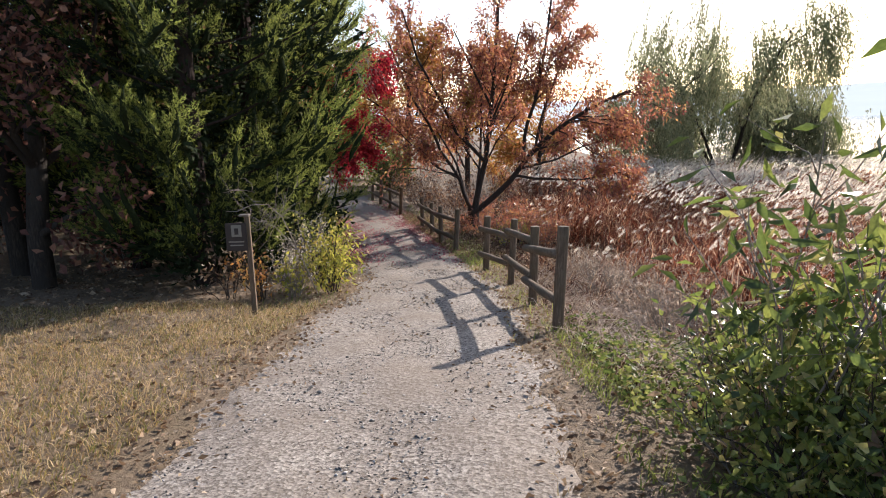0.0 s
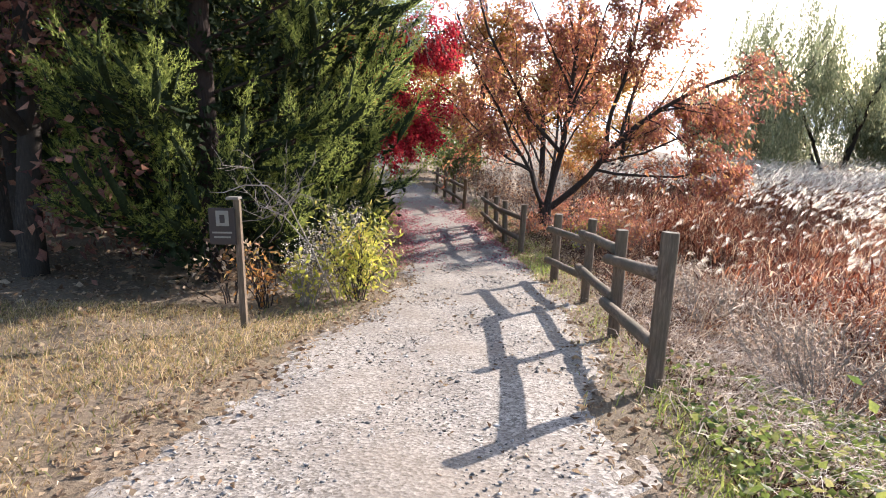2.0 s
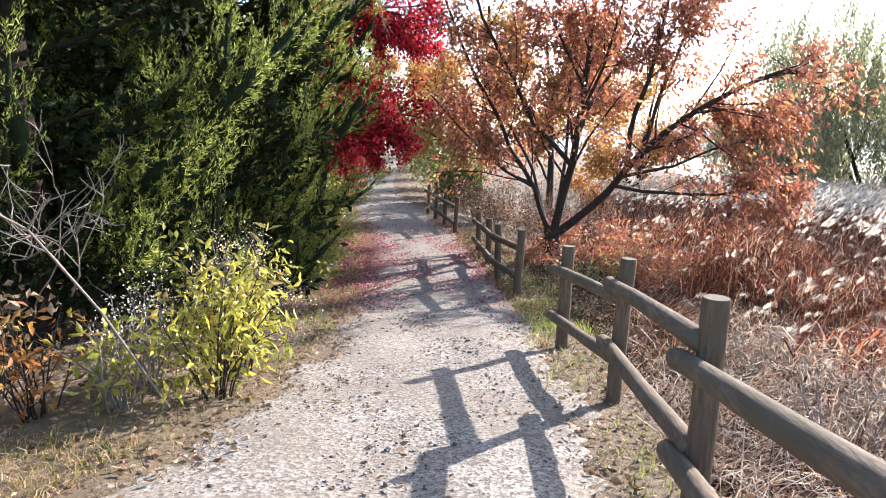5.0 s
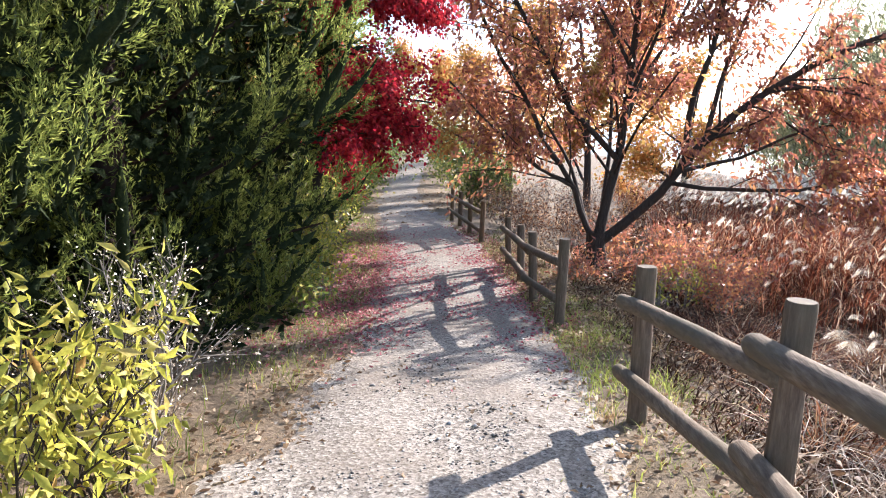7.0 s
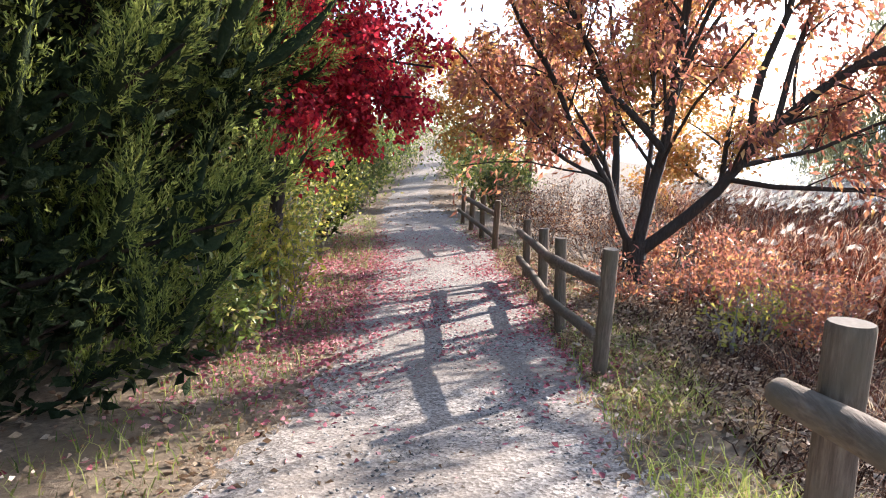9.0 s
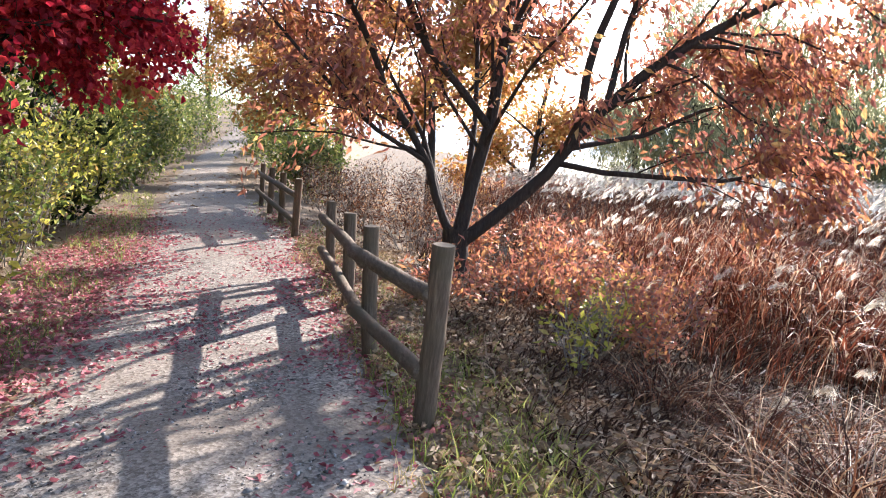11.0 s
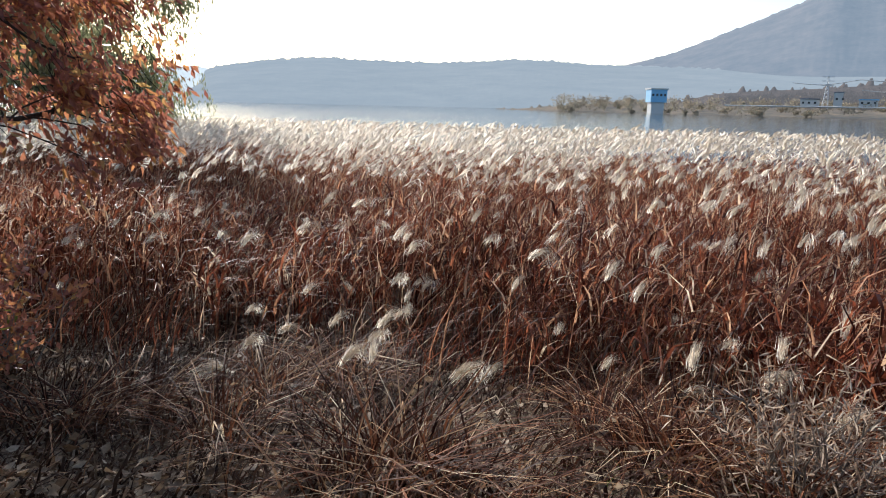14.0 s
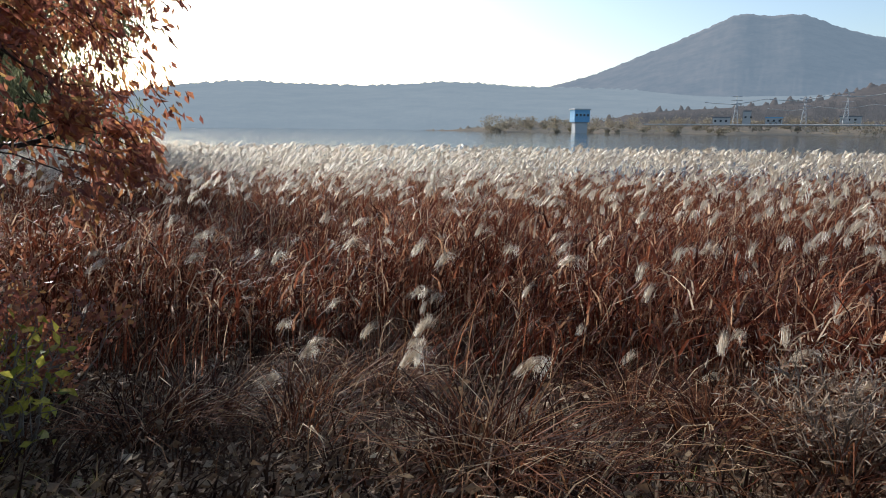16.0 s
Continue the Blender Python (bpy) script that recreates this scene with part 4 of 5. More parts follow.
for k, (x, y, h, r) in enumerate([(-3.2, 36.5, 2.4, 1.6), (-4.6, 40.0, 2.6, 1.5), (-2.6, 33.0, 1.7, 1.2), (-5.9, 44.5, 2.8, 1.6), (-7.2, 49, 3.0, 1.6), (-9.7, 35.5, 2.6, 1.4), (-10.9, 40.5, 3.0, 1.5), (-12.0, 46, 3.0, 1.6), (-8.8, 31.5, 2.2, 1.2), (-13.0, 54, 3.4, 1.8), (-8.2, 56, 3.2, 1.6), (-7.3, 30.5, 2.0, 1.0), (-8.1, 34, 2.4, 1.2), (-9.0, 38, 2.8, 1.3), (-9.9, 43, 3.0, 1.4), (-10.6, 50, 4.5, 1.8), (-11.6, 62, 6.0, 2.6)]):
    shrub("green_bush", x, y, h, r, 40 + k, M_GREEN, 2200, "rounded dark green bush at the bend of the path", "green bushes at the bend", leaf=(0.16, 0.08), stems=26, spread=0.2)
for k, (x, y, h, r) in enumerate([(-0.6, 24.5, 1.0, 0.9), (-1.0, 26.5, 1.1, 0.9), (-1.6, 28.5, 1.2, 0.9), (0.3, 23.4, 0.9, 0.8), (0.8, 26, 1.2, 1.0), (-2.3, 30, 1.2, 0.9), (1.6, 24, 1.0, 0.9), (2.6, 7.6, 0.8, 0.7), (2.9, 9.0, 0.85, 0.7), (2.5, 10.4, 0.8, 0.7), (3.2, 11.6, 0.8, 0.7), (2.3, 12.3, 0.6, 0.6), (3.6, 8.2, 0.9, 0.8), (3.8, 10.2, 0.9, 0.8), (3.0, 13.4, 0.6, 0.6), (0.6, 28.6, 1.3, 1.1), (2.4, 27, 1.2, 1.0), (-1.2, 31.5, 1.5, 1.2), (0.4, 32, 1.7, 1.4), (2.2, 31, 1.6, 1.4), (-2.6, 34.5, 1.6, 1.2), (-0.6, 36, 2.0, 1.6), (2.0, 36.5, 2.2, 1.8), (4.4, 33, 1.7, 1.5), (5.2, 37.5, 2.2, 1.8), (7.2, 35, 1.8, 1.6)]):
    shrub("dry_brush", x, y, h, r, 60 + k, M_BLEACHED if y < 14 else M_STRAW, 1300 if y < 14 else 800, "pale tangled dry brush behind the fence", "dry brush along the shore", leaf=(0.07, 0.009) if y < 14 else (0.1, 0.02), stems=22, spread=0.1)
for k, (x, y, h, r) in enumerate([(1.9, 21.3, 0.8, 0.8), (2.6, 22.5, 0.9, 0.9), (3.3, 21.4, 0.8, 0.8), (1.4, 20.1, 0.6, 0.7), (0.5, 19.3, 0.55, 0.6), (3.6, 23.6, 1.0, 0.9)]):
    shrub("russet_shrub", x, y, h, r, 80 + k, M_OAK, 480, "low russet shrub under the spreading tree", "russet shrubs", leaf=(0.09, 0.035), stems=18, spread=0.08)
for k, (x, y) in enumerate([(2.0, 18.4), (2.5, 19.6), (1.5, 17.3)]):
    shrub("yellow_shrub", x, y, 0.7, 0.4, 90 + k, M_YELLOW, 130, "small shrub with sparse yellow-green leaves", leaf=(0.08, 0.035), stems=9)
# evergreen thicket near the start
for k, (x, y, h, r, c) in enumerate([(1.8, 2.75, 1.0, 0.55, 2600), (2.3, 3.3, 1.15, 0.6, 2600), (1.95, 3.75, 0.85, 0.5, 2200), (2.75, 3.9, 1.15, 0.7, 2400), (2.3, 4.7, 0.75, 0.55, 1500), (3.2, 4.9, 0.9, 0.7, 1800), (2.5, 2.5, 1.25, 0.5, 1800), (3.4, 6.0, 0.7, 0.7, 700), (2.9, 5.6, 0.6, 0.5, 600)]):
    shrub("leafy_shrub", x, y, h, r, 110 + k, M_WEED if k % 2 else M_GREEN, c, "dense tangled shrub with small glossy green leaves", "leafy shrubs near the path", leaf=(0.062, 0.036), stems=34, droop=0.2, spread=0.07, bark=M_BARK)
for k, (x, y, h) in enumerate([(1.62, 3.05, 2.05), (1.9, 3.2, 1.75), (2.3, 2.9, 1.9)]):
    shrub("arching_shrub", x, y, h, 0.35, 130 + k, M_GREEN, 330, "leggy stems with long drooping glossy leaves", "arching shrubs near the path", leaf=(0.15, 0.04), stems=6, droop=0.6, spread=0.05)
for k, (x, y) in enumerate([(1.7, 3.4), (2.2, 3.9), (2.6, 3.3), (2.0, 2.5)]):
    shrub("twiggy_shrub", x, y, 0.9, 0.6, 145 + k, M_BROWNLEAF, 260, "dry twigs with shrivelled brown leaves among the green", leaf=(0.07, 0.03), stems=14)
rr1 = np.random.default_rng(8)
for k in range(28):
    x, y = rr1.uniform(-26, -5.0), rr1.uniform(9, 42)
    if x > path_x(y) - 3.2:
        x = path_x(y) - 3.4 - rr1.uniform(0, 2)
    shrub("wood_brush", x, y, rr1.uniform(1.0, 2.2), rr1.uniform(0.8, 1.5), 400 + k, M_BRUSH, 500, "red-brown leafless brush in the shaded wood", "brush of the landward wood", leaf=(0.14, 0.07), stems=10, spread=0.18)


# ---- grasses, reeds, litter ----
rng = np.random.default_rng(77)


def field(n, x0, x1, y0, y1, ok=None):
    x, y = rng.uniform(x0, x1, n), rng.uniform(y0, y1, n)
    if ok is not None:
        k = ok(x, y)
        x, y = x[k], y[k]
    return np.c_[x, y, ground(x, y) - 0.01]


def clumped(x, y, s=1.0):
    """Uneven cover: true where a patch grows."""
    v = np.sin(x * 2.1 * s + 1.3 * np.sin(y * 1.7 * s)) + np.sin(y * 2.7 * s + 1.1 * np.sin(x * 1.9 * s + 2))
    return v + rng.normal(0, 0.8, len(x)) > -0.3


def off_path(x, y, m=0.0):
    return np.abs(x - path_x(y)) > np.interp(y, PATH_Y, PATH_W) + m


def wind(n, bias=(0.7, -0.5), mess=1.0):
    return np.array([*bias, 0]) + rng.normal(0, mess, (n, 3))


g = Geo()
p = field(52000, -7, -1.6, 1.5, 9.4, lambda x, y: off_path(x, y, 0.02) & (clumped(x, y, 0.8) | (rng.uniform(0, 1, len(x)) < 0.35)))
blades(g, p, wind(len(p), mess=1), rng.uniform(0.04, 0.13, len(p)), rng.uniform(0.5, 1.5, len(p)), rng.uniform(0.005, 0.009, len(p)), rng, 2)
stuff("lawn_grass", g, M_LAWN, "short autumn grass, tan and faded green", "grass")

g = Geo()
p = field(44000, -8, 1.6, 0, 26, lambda x, y: (np.abs(np.abs(x - path_x(y)) - np.interp(y, PATH_Y, PATH_W)) < 0.4) & clumped(x, y, 1.6))
blades(g, p, wind(len(p)), rng.uniform(0.02, 0.09, len(p)), rng.uniform(0.5, 1.6, len(p)), rng.uniform(0.005, 0.01, len(p)), rng, 2)
stuff("margin_grass", g, M_DRY, "short trodden dry grass at the path margins", "grass")

g = Geo()
p = field(22000, 0.3, 4.5, 1, 14.5, lambda x, y: off_path(x, y, 0.0) & clumped(x, y, 1.1) & (rng.uniform(0, 1, len(x)) < np.where(y > 7.5, 0.35, 1)))
blades(g, p, wind(len(p)), rng.uniform(0.03, 0.12, len(p)), rng.uniform(0.3, 1.4, len(p)), rng.uniform(0.006, 0.012, len(p)), rng, 2)
p = field(9000, -1.5, 0.9, 14, 30, lambda x, y: (x > path_x(y) + 1.1) & (x < path_x(y) + 2.3) & clumped(x, y, 1.1))
blades(g, p, wind(len(p)), rng.uniform(0.05, 0.2, len(p)), rng.uniform(0.3, 1.4, len(p)), rng.uniform(0.006, 0.012, len(p)), rng, 2)
p = field(14000, -6.5, -1.6, 9, 30, lambda x, y: (x < path_x(y) - 1.25) & (x > path_x(y) - 2.3) & clumped(x, y, 1.1))
blades(g, p, wind(len(p)), rng.uniform(0.05, 0.22, len(p)), rng.uniform(0.3, 1.4, len(p)), rng.uniform(0.006, 0.012, len(p)), rng, 2)
stuff("verge_grass", g, M_WEED, "fresh green grass tufts along the path", "grass")

g = Geo()
p = field(17000, 0.9, 3.4, 1.2, 7.4, lambda x, y: off_path(x, y, 0.25) & clumped(x, y, 1.3))
p[:, 2] += rng.uniform(0.02, 0.22, len(p))
leaves(g, p, rng.normal(0, 1, (len(p), 3)) * [1, 1, 0.35], rng, 0.055, 0.036)
stuff("ground_ivy", g, M_WEED, "low leafy green weeds", "weeds")

# matted dry grass between the fence and the reeds
def reed_front(y):
    return path_x(y) + np.interp(y, [0, 5, 9, 12, 14, 16, 18, 20, 26], [4.8, 4.4, 4.3, 4.6, 5.2, 6.2, 6.7, 6.5, 6.2]) + 0.5 * np.sin(y * 0.9) + 0.4 * np.sin(y * 2.3 + 1)


def trough(x, y):
    """One along the hollow before the reeds, bared to the shade-dark litter; nought elsewhere."""
    return ((x > reed_front(y) - 1.7) & (x < reed_front(y) - 0.1) & (y > 14.6) & (y < 20)) * 1.0


def swell(x, y):
    """Uneven growth: tall in some tussocks, low in hollows."""
    return 0.62 + 0.3 * np.sin(x * 1.9 + 1.2 * np.sin(y * 1.1)) + 0.25 * np.sin(y * 2.3 + 0.8 * np.sin(x * 2.2 + 1))


g = Geo()
p = field(40000, 0.6, 7.5, 5.5, 25, lambda x, y: (x > path_x(y) + np.interp(y, [14.5, 16.5, 21, 23], [1.85, 2.7, 2.9, 1.85]) + rng.normal(0, 0.25, len(x))) & (x < reed_front(y) + 1.5) & (swell(x, y) + rng.normal(0, 0.25, len(x)) - 0.8 * trough(x, y) > 0.45))
h = rng.uniform(0.25, 0.8, len(p)) * np.clip((p[:, 0] - path_x(p[:, 1]) - 1.3) / 2, 0.2, 1) * np.clip(swell(p[:, 0], p[:, 1]), 0.3, 1.3)
keep = rng.uniform(0, 1, len(p)) < np.where(p[:, 1] > 12.5, 0.45, 1)
p, h = p[keep], h[keep] * np.where(p[keep, 1] > 12.5, 0.8, 1)
blades(g, p, wind(len(p), mess=1.1), h, rng.uniform(0.8, 2.4, len(p)), rng.uniform(0.006, 0.015, len(p)), rng, 3)
# Low dark layer of dead blades, standing in for shade between tussocks.
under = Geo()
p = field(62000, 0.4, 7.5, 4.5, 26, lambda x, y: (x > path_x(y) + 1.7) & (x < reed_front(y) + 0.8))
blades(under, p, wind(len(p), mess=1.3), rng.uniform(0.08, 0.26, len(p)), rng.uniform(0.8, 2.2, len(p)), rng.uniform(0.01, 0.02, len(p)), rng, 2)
stuff("grass_litter", under, M_LITTER, "dead grass under the dry tussocks, coloured dark for the shade there", "grass")
stuff("matted_grass", g, M_STRAW, "matted dry brown grass sloping to the reeds", "grass")

# pale bleached grass lying over the slope beside the fence
g = Geo()
p = field(34000, 1.2, 7.5, 4.8, 12.6, lambda x, y: (rng.uniform(0, 1, len(x)) < np.interp(y, [9.5, 12.6], [1, 0.1])) & (x > path_x(y) + 1.75 + rng.normal(0, 0.15, len(x))) & (x < reed_front(y) + 0.8) & (clumped(x, y, 0.9) | (rng.uniform(0, 1, len(x)) < 0.3)))
blades(g, p, wind(len(p), mess=1.2), rng.uniform(0.15, 0.5, len(p)), rng.uniform(1.1, 2.6, len(p)), rng.uniform(0.005, 0.011, len(p)), rng, 3)
stuff("bleached_grass", g, M_BLEACHED, "bleached straw-coloured grass lying over the slope", "grass")

# arching sedge tussocks on the slope
g = Geo()
c = field(300, 1.6, 7.5, 7.5, 22, lambda x, y: (x > path_x(y) + np.interp(y, [12, 14.5, 16.5, 21], [2.2, 2.5, 3.2, 3.7])) & (x < reed_front(y) + 0.4) & (swell(x, y) + rng.normal(0, 0.15, len(x)) - 0.8 * trough(x, y) > 0.5))
per = 130
p = np.repeat(c, per, 0) + rng.normal(0, 1, (len(c) * per, 3)) * [0.13, 0.13, 0]
out = (p - np.repeat(c, per, 0)) * 5 + rng.normal(0, 0.35, p.shape) + np.array([0.15, -0.15, 0])
blades(g, p, out, np.repeat(rng.uniform(0.5, 0.95, len(c)), per) * rng.uniform(0.55, 1.1, len(p)), rng.uniform(1.0, 2.7, len(p)), rng.uniform(0.006, 0.013, len(p)), rng, 3, 0.85)
stuff("sedge_tussocks", g, M_TUSSOCK, "arching russet and straw sedge tussocks on the slope", "sedge")

# reeds
g = Geo()


def reeds(n, x0, x1, y0, y1, h0, h1, w, segs, per):
    """Stalks with long curling leaves at several heights."""
    p = field(n, x0, x1, y0, y1, lambda x, y: (x > reed_front(y) + rng.normal(0, 0.3, len(x))))
    tall = rng.uniform(h0, h1, len(p)) * (0.86 + 0.16 * np.sin(p[:, 0] * 0.8 + 2 * np.sin(p[:, 1] * 0.5)) + 0.08 * np.sin(p[:, 1] * 1.9))
    tall *= np.clip(0.75 + 0.5 * (p[:, 0] - reed_front(p[:, 1])), 0.6, 1)
    lean = wind(len(p), (0.5, -0.4), 0.8)
    blades(g, p, lean, tall, rng.uniform(0.05, 0.5, len(p)), np.full(len(p), w * 0.6), rng, 2)
    q = np.repeat(p, per, 0)
    hh = np.repeat(tall, per) * rng.uniform(0.2, 0.85, len(q))
    q[:, 2] += hh
    q[:, :2] += np.repeat(unit(lean[:, :2]), per, 0) * (hh * 0.1)[:, None]
    blades(g, q, wind(len(q), (0.4, -0.3), 1.0), rng.uniform(0.25, 0.62, len(q)), rng.uniform(0.8, 2.6, len(q)), rng.uniform(0.7, 1.5, len(q)) * w, rng, segs, 0.85)


reeds(13500, 2.5, 11, 6, 27, 1.0, 1.7, 0.02, 3, 4)
reeds(11000, 10, 22, -12, 44, 1.15, 1.75, 0.027, 2, 3)
reeds(7500, 20, 37, -25, 64, 1.15, 1.75, 0.055, 2, 2)
reeds(4500, 3, 22, 28, 56, 1.1, 1.7, 0.033, 2, 3)
p = field(3000, 3.2, 6.2, 10, 23, lambda x, y: (x > path_x(y) + 4.2) & (np.sin(x * 2.2 + y) + np.sin(y * 1.6 - x) > 0.7))
blades(g, p, wind(len(p), (0.6, -0.4), 0.8), rng.uniform(0.4, 1.0, len(p)), rng.uniform(0.2, 1.8, len(p)), np.full(len(p), 0.013), rng, 4)
stuff("reed_bed", g, M_REED, "dense russet brown reeds at the lake edge", "reeds")


def plumes(geo, tip, lean, size, strands, rr, wide, segs):
    """Feathery drooping seed heads: fine strands that fan from a bent stalk."""
    n = len(tip)
    a = np.repeat(tip, strands, 0)
    d = np.repeat(unit(lean), strands, 0)
    m2 = len(a)
    t = rr.uniform(0, 0.35, m2)
    s = np.repeat(size, strands)
    at = a + d * (t * s)[:, None] + np.array([0, 0, 1.0]) * (s * 0.35 * np.sin(t * 2.4))[:, None]
    blades(geo, at + rr.normal(0, 0.012, (m2, 3)), d + rr.normal(0, 0.16, (m2, 3)), s * rr.uniform(0.6, 1.0, m2), np.repeat(rr.uniform(0.9, 2.5, n), strands) + rr.normal(0, 0.22, m2), s * rr.uniform(0.03, 0.055, m2) * wide, rr, segs, 0.8)


g, st = Geo(), Geo()


def plume_field(n, x0, x1, y0, y1, h0, h1, size, strands, ok, wide=1.0, segs=3):
    p = field(n, x0, x1, y0, y1, ok)
    L = unit(np.c_[wind(len(p), (0.8, -0.6), 0.5)[:, :2], np.zeros(len(p))])
    h = rng.uniform(h0, h1, len(p))
    tip = p + np.c_[L[:, :2] * 0.12, h]
    if x1 < 36:
        blades(st, p, L, h * 1.0, np.full(len(p), 0.12), np.full(len(p), 0.006), rng, 2)
    plumes(g, tip, L, size * rng.uniform(0.7, 1.3, len(p)), strands, rng, wide, segs)


plume_field(230, 2.6, 8, 5, 26, 0.5, 1.3, 0.17, 64, lambda x, y: x > np.minimum(path_x(y) + 4.4, reed_front(y)), 0.5)
plume_field(22, 2.8, 4.6, 12.6, 17.5, 0.15, 0.5, 0.17, 90, None, 0.45)
plume_field(700, 4, 12, 2, 30, 1.35, 1.85, 0.18, 28, lambda x, y: x > reed_front(y) + 0.9)
plume_field(300, 4.6, 12, 5, 17, 1.1, 1.7, 0.19, 30, lambda x, y: x > reed_front(y) + 0.4, 0.6)
plume_field(7500, 9.5, 22, -10, 46, 1.55, 1.95, 0.22, 6, None, 2.4, 2)
plume_field(9500, 20, 37, -22, 64, 1.6, 2.0, 0.32, 3, None, 5.0, 2)
plume_field(1700, 6.5, 15, 16, 33, 1.4, 1.85, 0.21, 10, lambda x, y: x > reed_front(y) + 1.2, 1.5, 2)
plume_field(1500, 3, 14, 26, 42, 1.4, 1.8, 0.24, 8, lambda x, y: x > path_x(y) + 6.5, 2.2, 2)
stuff("reed_plumes", g, M_PLUME, "silvery white feathery reed plumes catching the sun", "reed plumes")
stuff("plume_stalks", st, M_STRAW, "thin pale stalks of the plumed reeds", "reed stalks")

# fallen leaves
g = Geo()


def fallen(geo, p, size):
    p[:, 2] += 0.03
    leaves(geo, p, rng.normal(0, 1, (len(p), 3)) * [1, 1, 0.12], rng, size, size * 0.6, 0.2)


p = field(56000, -6, 0.5, 13, 28, lambda x, y: (np.abs(x - path_x(y) + 0.3) < 1.9) & (rng.normal(0, 1, len(x)) * 2.6 + 20.5 - y > -2.5) & (rng.uniform(0, 1, len(x)) < np.clip((y - 13.5) / 4, 0.03, 1) * (0.35 + 0.65 * np.clip(np.abs(x - path_x(y) - 0.1) / 1.2, 0, 1))))
fallen(g, p, 0.052)
stuff("fallen_maple_leaves", g, M_REDLEAF, "scattered dull red maple leaves on the path", "fallen leaves")
g = Geo()
p = field(20000, -9, 3.2, 0, 26, lambda x, y: off_path(x, y, -0.35))
fallen(g, p, 0.06)
p = field(2600, -24, -4, 8, 40)
fallen(g, p, 0.14)
p = field(20000, -4, 1.6, 0, 20, lambda x, y: np.abs(np.abs(x - path_x(y)) / np.interp(y, PATH_Y, PATH_W) - 1.05) < 0.25 * np.abs(rng.normal(0, 1, len(x))))
fallen(g, p, 0.04)
p = field(2800, 0.8, 6, 6, 24, lambda x, y: x > path_x(y) + 1.8)
p[:, 2] += rng.uniform(0, 0.15, len(p))
fallen(g, p, 0.07)
p = field(900, -2, 0.8, 0.5, 14)
fallen(g, p, 0.05)
p = field(22000, -1.5, 4, 14.5, 23, lambda x, y: (x > path_x(y) + 1.1) & (x < path_x(y) + 2.7 + rng.normal(0, 0.3, len(x))))
p[:, 2] += rng.uniform(0, 0.06, len(p))
fallen(g, p, 0.055)
stuff("fallen_leaves", g, M_BROWNLEAF, "dry brown leaves strewn over the verges", "fallen leaves")

# bright grass along the foot of the fences
g = Geo()
for n2, y0, y1, ys2, xs2 in ((11000, 6.3, 13.2, [6.3, 6.93, 8.74, 10.78, 12.52, 13.2], [1.25, 1.2, 1.16, 1.06, 0.75, 0.62]), (9000, 15.2, 21, [15.2, 15.77, 17.15, 18.7, 21], [0.38, 0.21, -0.15, -0.42, -0.9]), (6000, 22.8, 29, [22.8, 29], [-1.45, -3.4])):
    p = field(n2, -4, 2, y0, y1, lambda x, y: (np.abs(x - np.interp(y, ys2, xs2) + 0.06) < 0.3 * np.abs(rng.normal(0, 0.7, len(x)))) & clumped(x, y, 1.5))
    blades(g, p, rng.normal(0, 1, p.shape), rng.uniform(0.04, 0.15, len(p)), rng.uniform(0.4, 1.6, len(p)), rng.uniform(0.006, 0.012, len(p)), rng, 2)
p = field(16000, -7, -1.5, 12, 30, lambda x, y: (np.abs(x - path_x(y) + 1.65) < 0.4) & clumped(x, y, 1.1) & (rng.uniform(0, 1, len(x)) < np.interp(y, [12, 17], [0.2, 1])))
blades(g, p, rng.normal(0, 1, p.shape), rng.uniform(0.05, 0.2, len(p)), rng.uniform(0.4, 1.6, len(p)), rng.uniform(0.006, 0.012, len(p)), rng, 2)
p = field(9500, 0.9, 3.0, 3.2, 7.8, lambda x, y: off_path(x, y, 0.1) & clumped(x, y, 1.2))
blades(g, p, rng.normal(0, 1, p.shape), rng.uniform(0.04, 0.13, len(p)), rng.uniform(0.4, 1.6, len(p)), rng.uniform(0.006, 0.012, len(p)), rng, 2)
p = field(4500, -0.7, 1.4, 13.0, 17.5, lambda x, y: (x > path_x(y) + 1.05) & (x < path_x(y) + 1.9) & clumped(x, y, 1.6))
blades(g, p, rng.normal(0, 1, p.shape), rng.uniform(0.05, 0.2, len(p)), rng.uniform(0.4, 1.6, len(p)), rng.uniform(0.007, 0.014, len(p)), rng, 2)
stuff("fence_foot_grass", g, M_MOSS, "sunlit yellow-green grass along the fence foot", "grass")

# grass tufts at the fence foot under the russet tree
g = Geo()
c = field(150, -2, 3, 12.5, 22, lambda x, y: (x > path_x(y) + 0.95) & (x < path_x(y) + 2.3))
p = np.repeat(c, 34, 0) + rng.normal(0, 0.07, (len(c) * 34, 3)) * [1, 1, 0]
blades(g, p, rng.normal(0, 1, p.shape) * [1, 1, 0], rng.uniform(0.06, 0.2, len(p)), rng.uniform(0.4, 1.6, len(p)), rng.uniform(0.005, 0.009, len(p)), rng, 2)
stuff("grass_tufts", g, M_LAWN, "yellow-green grass tufts along the fence foot", "grass")
for k, (dx, y, h, r) in enumerate([(4.2, 18.4, 0.75, 0.5), (4.0, 19.5, 0.9, 0.7), (5.4, 20.2, 1.1, 0.8), (4.6, 21.2, 1.1, 0.8), (3.7, 22.4, 1.0, 0.7)]):
    shrub("russet_shrub", float(path_x(y)) + dx, y, h, r, 700 + k, M_OAK, 800, "low shrub with russet and orange leaves at the reed edge", "russet shrubs at the reed edge", leaf=(0.075, 0.04), stems=14)

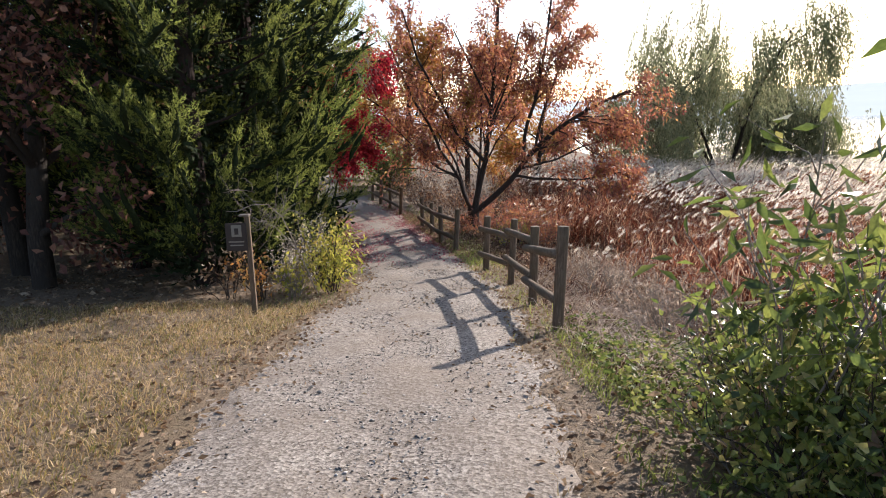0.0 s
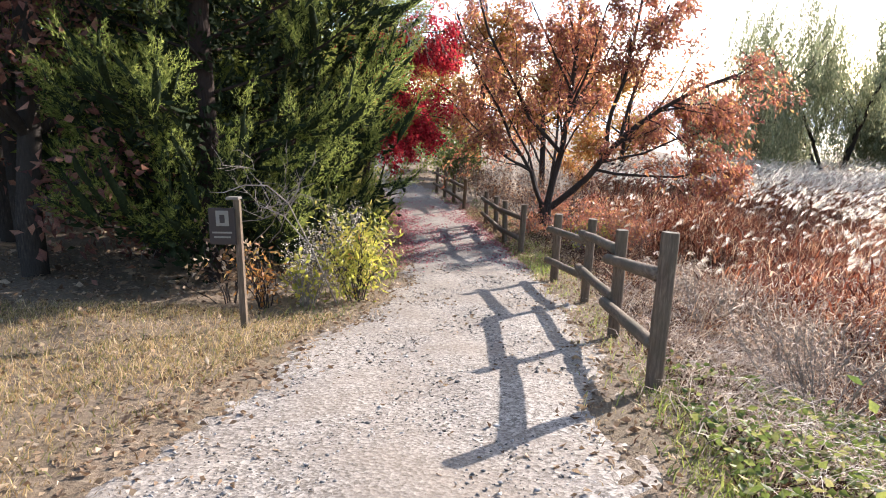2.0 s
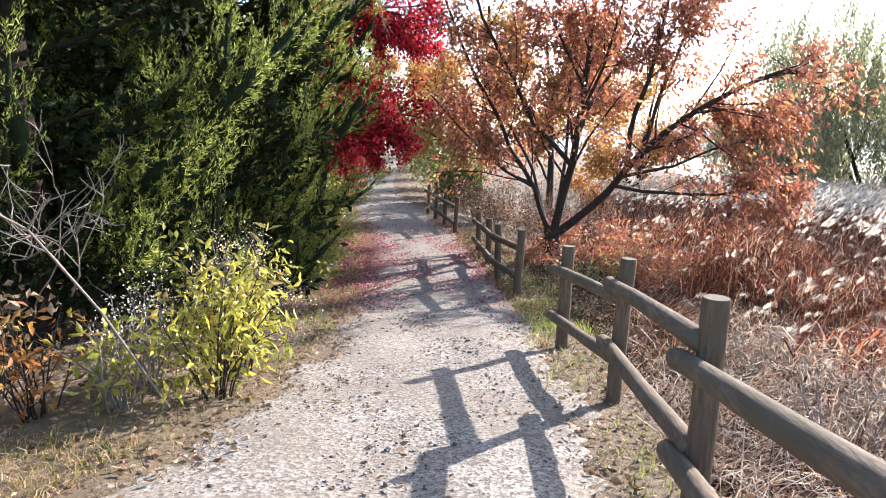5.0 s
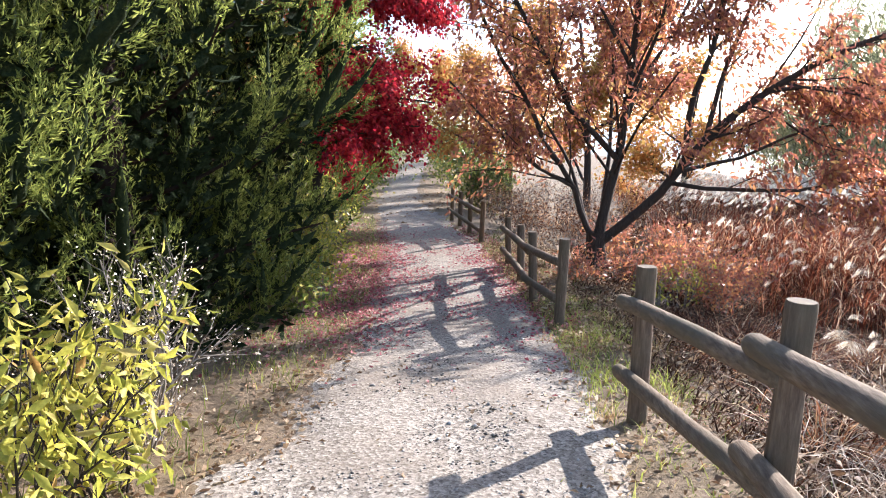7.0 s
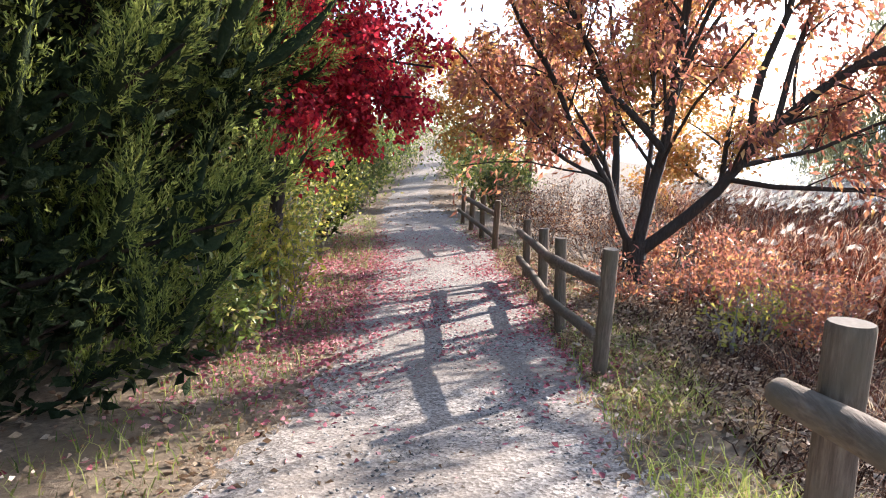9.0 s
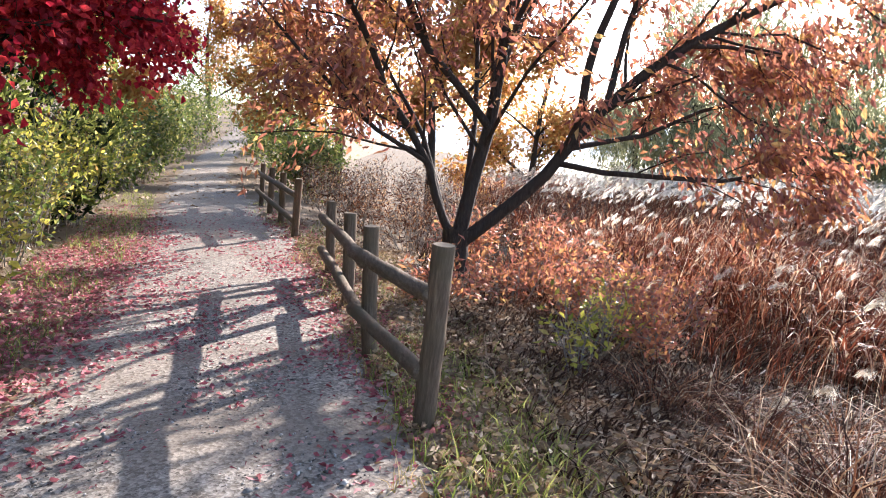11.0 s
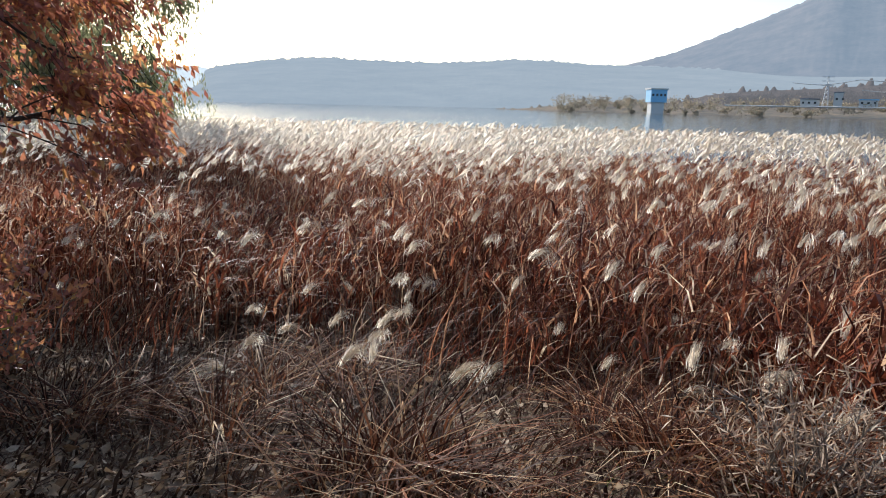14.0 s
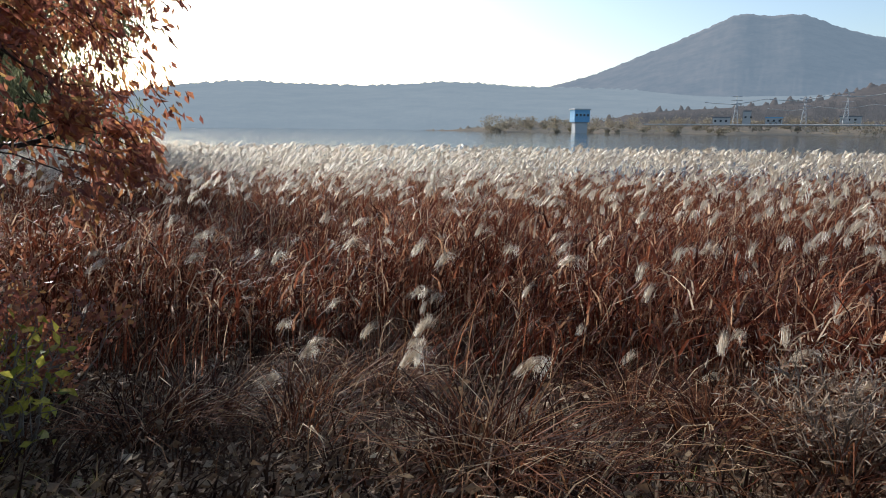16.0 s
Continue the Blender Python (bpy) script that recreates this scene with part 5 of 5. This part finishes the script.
# gravel
g = Geo()
n = 24000
y = rng.uniform(0.3, 19, n) ** 1.0
u = rng.normal(0, 0.55, n).clip(-1.02, 1.02)
x = path_x(y) + u * np.interp(y, PATH_Y, PATH_W)
z = np.interp(y, FALL_Y, FALL_Z) + 0.022 - 0.05 * np.abs(u) ** 5
size = np.minimum(rng.lognormal(-5.25, 0.5, n), 0.024)
octa = np.array([(1, 0, 0), (0, 1, 0), (-1, 0, 0), (0, -1, 0), (0, 0, 1), (0, 0, -1.0)])
shape = octa[None] * (size[:, None] * rng.uniform(0.6, 1.4, (n, 3)) * [1, 1, 0.6])[:, None] + rng.normal(0, 0.2, (n, 6, 3)) * size[:, None, None]
ang = rng.uniform(0, 6.28, n)
c, s = np.cos(ang)[:, None], np.sin(ang)[:, None]
shape = np.stack([shape[..., 0] * c - shape[..., 1] * s, shape[..., 0] * s + shape[..., 1] * c, shape[..., 2]], -1)
tri = np.array([(0, 1, 4), (1, 2, 4), (2, 3, 4), (3, 0, 4), (1, 0, 5), (2, 1, 5), (3, 2, 5), (0, 3, 5)])
g.add(shape + np.stack([x, y, z], -1)[:, None], (np.arange(n)[:, None, None] * 6 + tri[None]).reshape(-1, 3))
stuff("gravel", g, M_STONE, "loose grey and pale gravel on the path", "gravel")


# ---- far shore buildings ----
def far_place(az, d):
    return math.sin(radians(az)) * d, 14 + math.cos(radians(az)) * d


def intake_tower(az, d):
    x, y = far_place(az, d)
    root = thing("intake_tower", x, y, WATER, "blue clad tower standing in the water at the far bank", "tower")
    root.rotation_euler = (0, 0, radians(-az + 20))
    # Pale leg; its white also stands in for the tower's reflection.
    bm_part("leg_wall_with_reflection", box_bm(10, 9, 9, (0, 0, 4), 0.1), M_WHITE, root)
    body = bm_part("body", box_bm(12.5, 12, 9.6, (0, 0, 13.2), 0.1), M_BLUE, root, "bright blue cladding")
    bm_part("roof", box_bm(14, 13.5, 1.0, (0, 0, 18.5), 0.1), M_WHITE, root)
    for k in range(4):
        bm_part("window", box_bm(1.6, 0.2, 1.8, (-4.6 + 3.1 * k, -6.1, 14.0)), M_DARKGLASS, body)
    return root


def far_house(az, d, w, h, z, roof):
    x, y = far_place(az, d)
    root = thing("house", x, y, z, "pale building on the far bank", "building", "buildings on the far bank")
    root.rotation_euler = (0, 0, radians(-az))
    bm_part("wall", box_bm(w, 8, h, (0, 0, h / 2), 0.1), M_WHITE, root)
    bm_part("roof", box_bm(w + 1, 9, 0.8, (0, 0, h + 0.4), 0.1), roof, root)
    for k in range(max(2, int(w / 4))):
        bm_part("window", box_bm(1.5, 0.2, 1.5, (-w / 2 + 2 + 4 * k, -4.1, h * 0.6)), M_DARKGLASS, root)
    return root


def pylon(az, d, z, h):
    x, y = far_place(az, d)
    root = thing("power_pylon", x, y, z, "pale lattice power pylon on the far bank", "pylon", "pylons on the far bank")
    root.rotation_euler = (0, 0, radians(-az))
    for sx in (-1, 1):
        for sy in (-1, 1):
            gg = Geo()
            tube(gg, [(sx * 2.2, sy * 2.2, 0), (sx * 0.5, sy * 0.5, h * 0.7), (sx * 0.3, sy * 0.3, h)], [0.3, 0.25, 0.2], 5)
            part("leg", gg, M_STEEL, root)
    for k in range(5):
        z0, z1 = h * 0.7 * k / 5, h * 0.7 * (k + 1) / 5
        w0, w1 = 2.2 - 1.7 * k / 5, 2.2 - 1.7 * (k + 1) / 5
        for s in (-1, 1):
            gg = Geo()
            tube(gg, [(-s * w0, -w0, z0), (s * w1, -w1, z1)], [0.15, 0.15], 4)
            part("brace", gg, M_STEEL, root)
    for zz in (0.72, 0.85, 0.97):
        gg = Geo()
        tube(gg, [(-4, 0, h * zz), (4, 0, h * zz)], [0.25, 0.25], 5)
        part("cross_arm", gg, M_STEEL, root)
    return root


def far_scrub():
    """Bushes and bare trees along the far bank, in colours paled for haze."""
    rr = np.random.default_rng(9)
    geo = Geo()
    for _ in range(170):
        az, d = rr.uniform(73, 110), rr.uniform(548, 640)
        x, y = far_place(az, d)
        h = rr.uniform(2, 7)
        n2 = 110
        at = np.array([x, y, WATER + (d - 548) * 0.1]) + rr.normal(0, 1, (n2, 3)) * [h * 0.5, h * 0.5, h * 0.32] + [0, 0, h * 0.45]
        leaves(geo, at, rr.normal(0, 1, (n2, 3)), rr, 1.5, 0.9)
    return stuff("far_scrub", geo, M_FARSCRUB, "olive and brown scrub along the far bank, colours paled for haze", "bushes")


def far_wood():
    """Bare dark trees standing close together on the slope behind the far bank."""
    rr = np.random.default_rng(19)
    geo, crown = Geo(), Geo()
    for _ in range(620):
        az = rr.uniform(86, 112)
        d = rr.uniform(640, 800)
        x, y = far_place(az, d)
        z = 1.0 + (d - 640) * np.interp(az, [86, 98, 101, 112], [0.02, 0.1, 0.16, 0.2])
        h = rr.uniform(7, 13)
        top = np.array([x + rr.normal(0, 0.6), y, z + h])
        tube(geo, [(x, y, z - 1), (top[0], top[1], z + h * 0.6), tuple(top)], [0.28, 0.2, 0.06], 3)
        at = np.array([x, y, z + h * 0.62]) + rr.normal(0, 1, (46, 3)) * [h * 0.17, h * 0.17, h * 0.2]
        leaves(crown, at, rr.normal(0, 0.6, (46, 3)) + np.array([0, 0, 1.0]), rr, 2.2, 0.4)
    # Trunks and treetops share the haze glow of the wood's material.
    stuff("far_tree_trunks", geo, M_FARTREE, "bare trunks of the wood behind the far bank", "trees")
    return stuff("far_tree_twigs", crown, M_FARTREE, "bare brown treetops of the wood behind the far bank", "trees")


def far_line(name, az0, az1, d, z0, z1, sag, r, mat, label, category):
    """A long thin run along the far bank: cable or guard rail."""
    geo = Geo()
    t = np.linspace(0, 1, 40)
    az = np.radians(az0 + (az1 - az0) * t)
    tube(geo, np.c_[np.sin(az) * d, 14 + np.cos(az) * d, z0 + (z1 - z0) * t - sag * np.abs(np.sin(t * np.pi * 5))], np.full(40, r), 4)
    return tagged(new(name, geo.mesh(name, mat)), label, category)


far_line("guard_rail", 86, 112, 552, 4.2, 5.0, 0, 0.5, M_WHITE, "pale guard rail of the road on the far bank", "guard rail")
far_line("power_cable", 90.5, 112, 578, 22, 34, 2.5, 0.28, M_WHITE, "bright power cable strung over the far bank", "cable")
far_line("power_cable", 95, 112, 579, 17, 24, 2.0, 0.2, M_WHITE, "bright power cable strung over the far bank", "cable")
far_scrub()
far_wood()
intake_tower(80.85, 556)
for az, w, h, z, rf in ((91.8, 13, 6, 4, M_GREY), (93.6, 6, 11, 4, M_GREY), (95.5, 12, 5, 5, M_BLUE), (100.5, 14, 5, 6, M_GREY), (104.0, 12, 6, 28, M_GREY)):
    far_house(az, 590, w, h, z, rf)
for az, h in ((92.8, 24), (97.5, 22), (100.2, 26), (104.6, 38), (105.8, 36)):
    pylon(az, 580, 3, h)
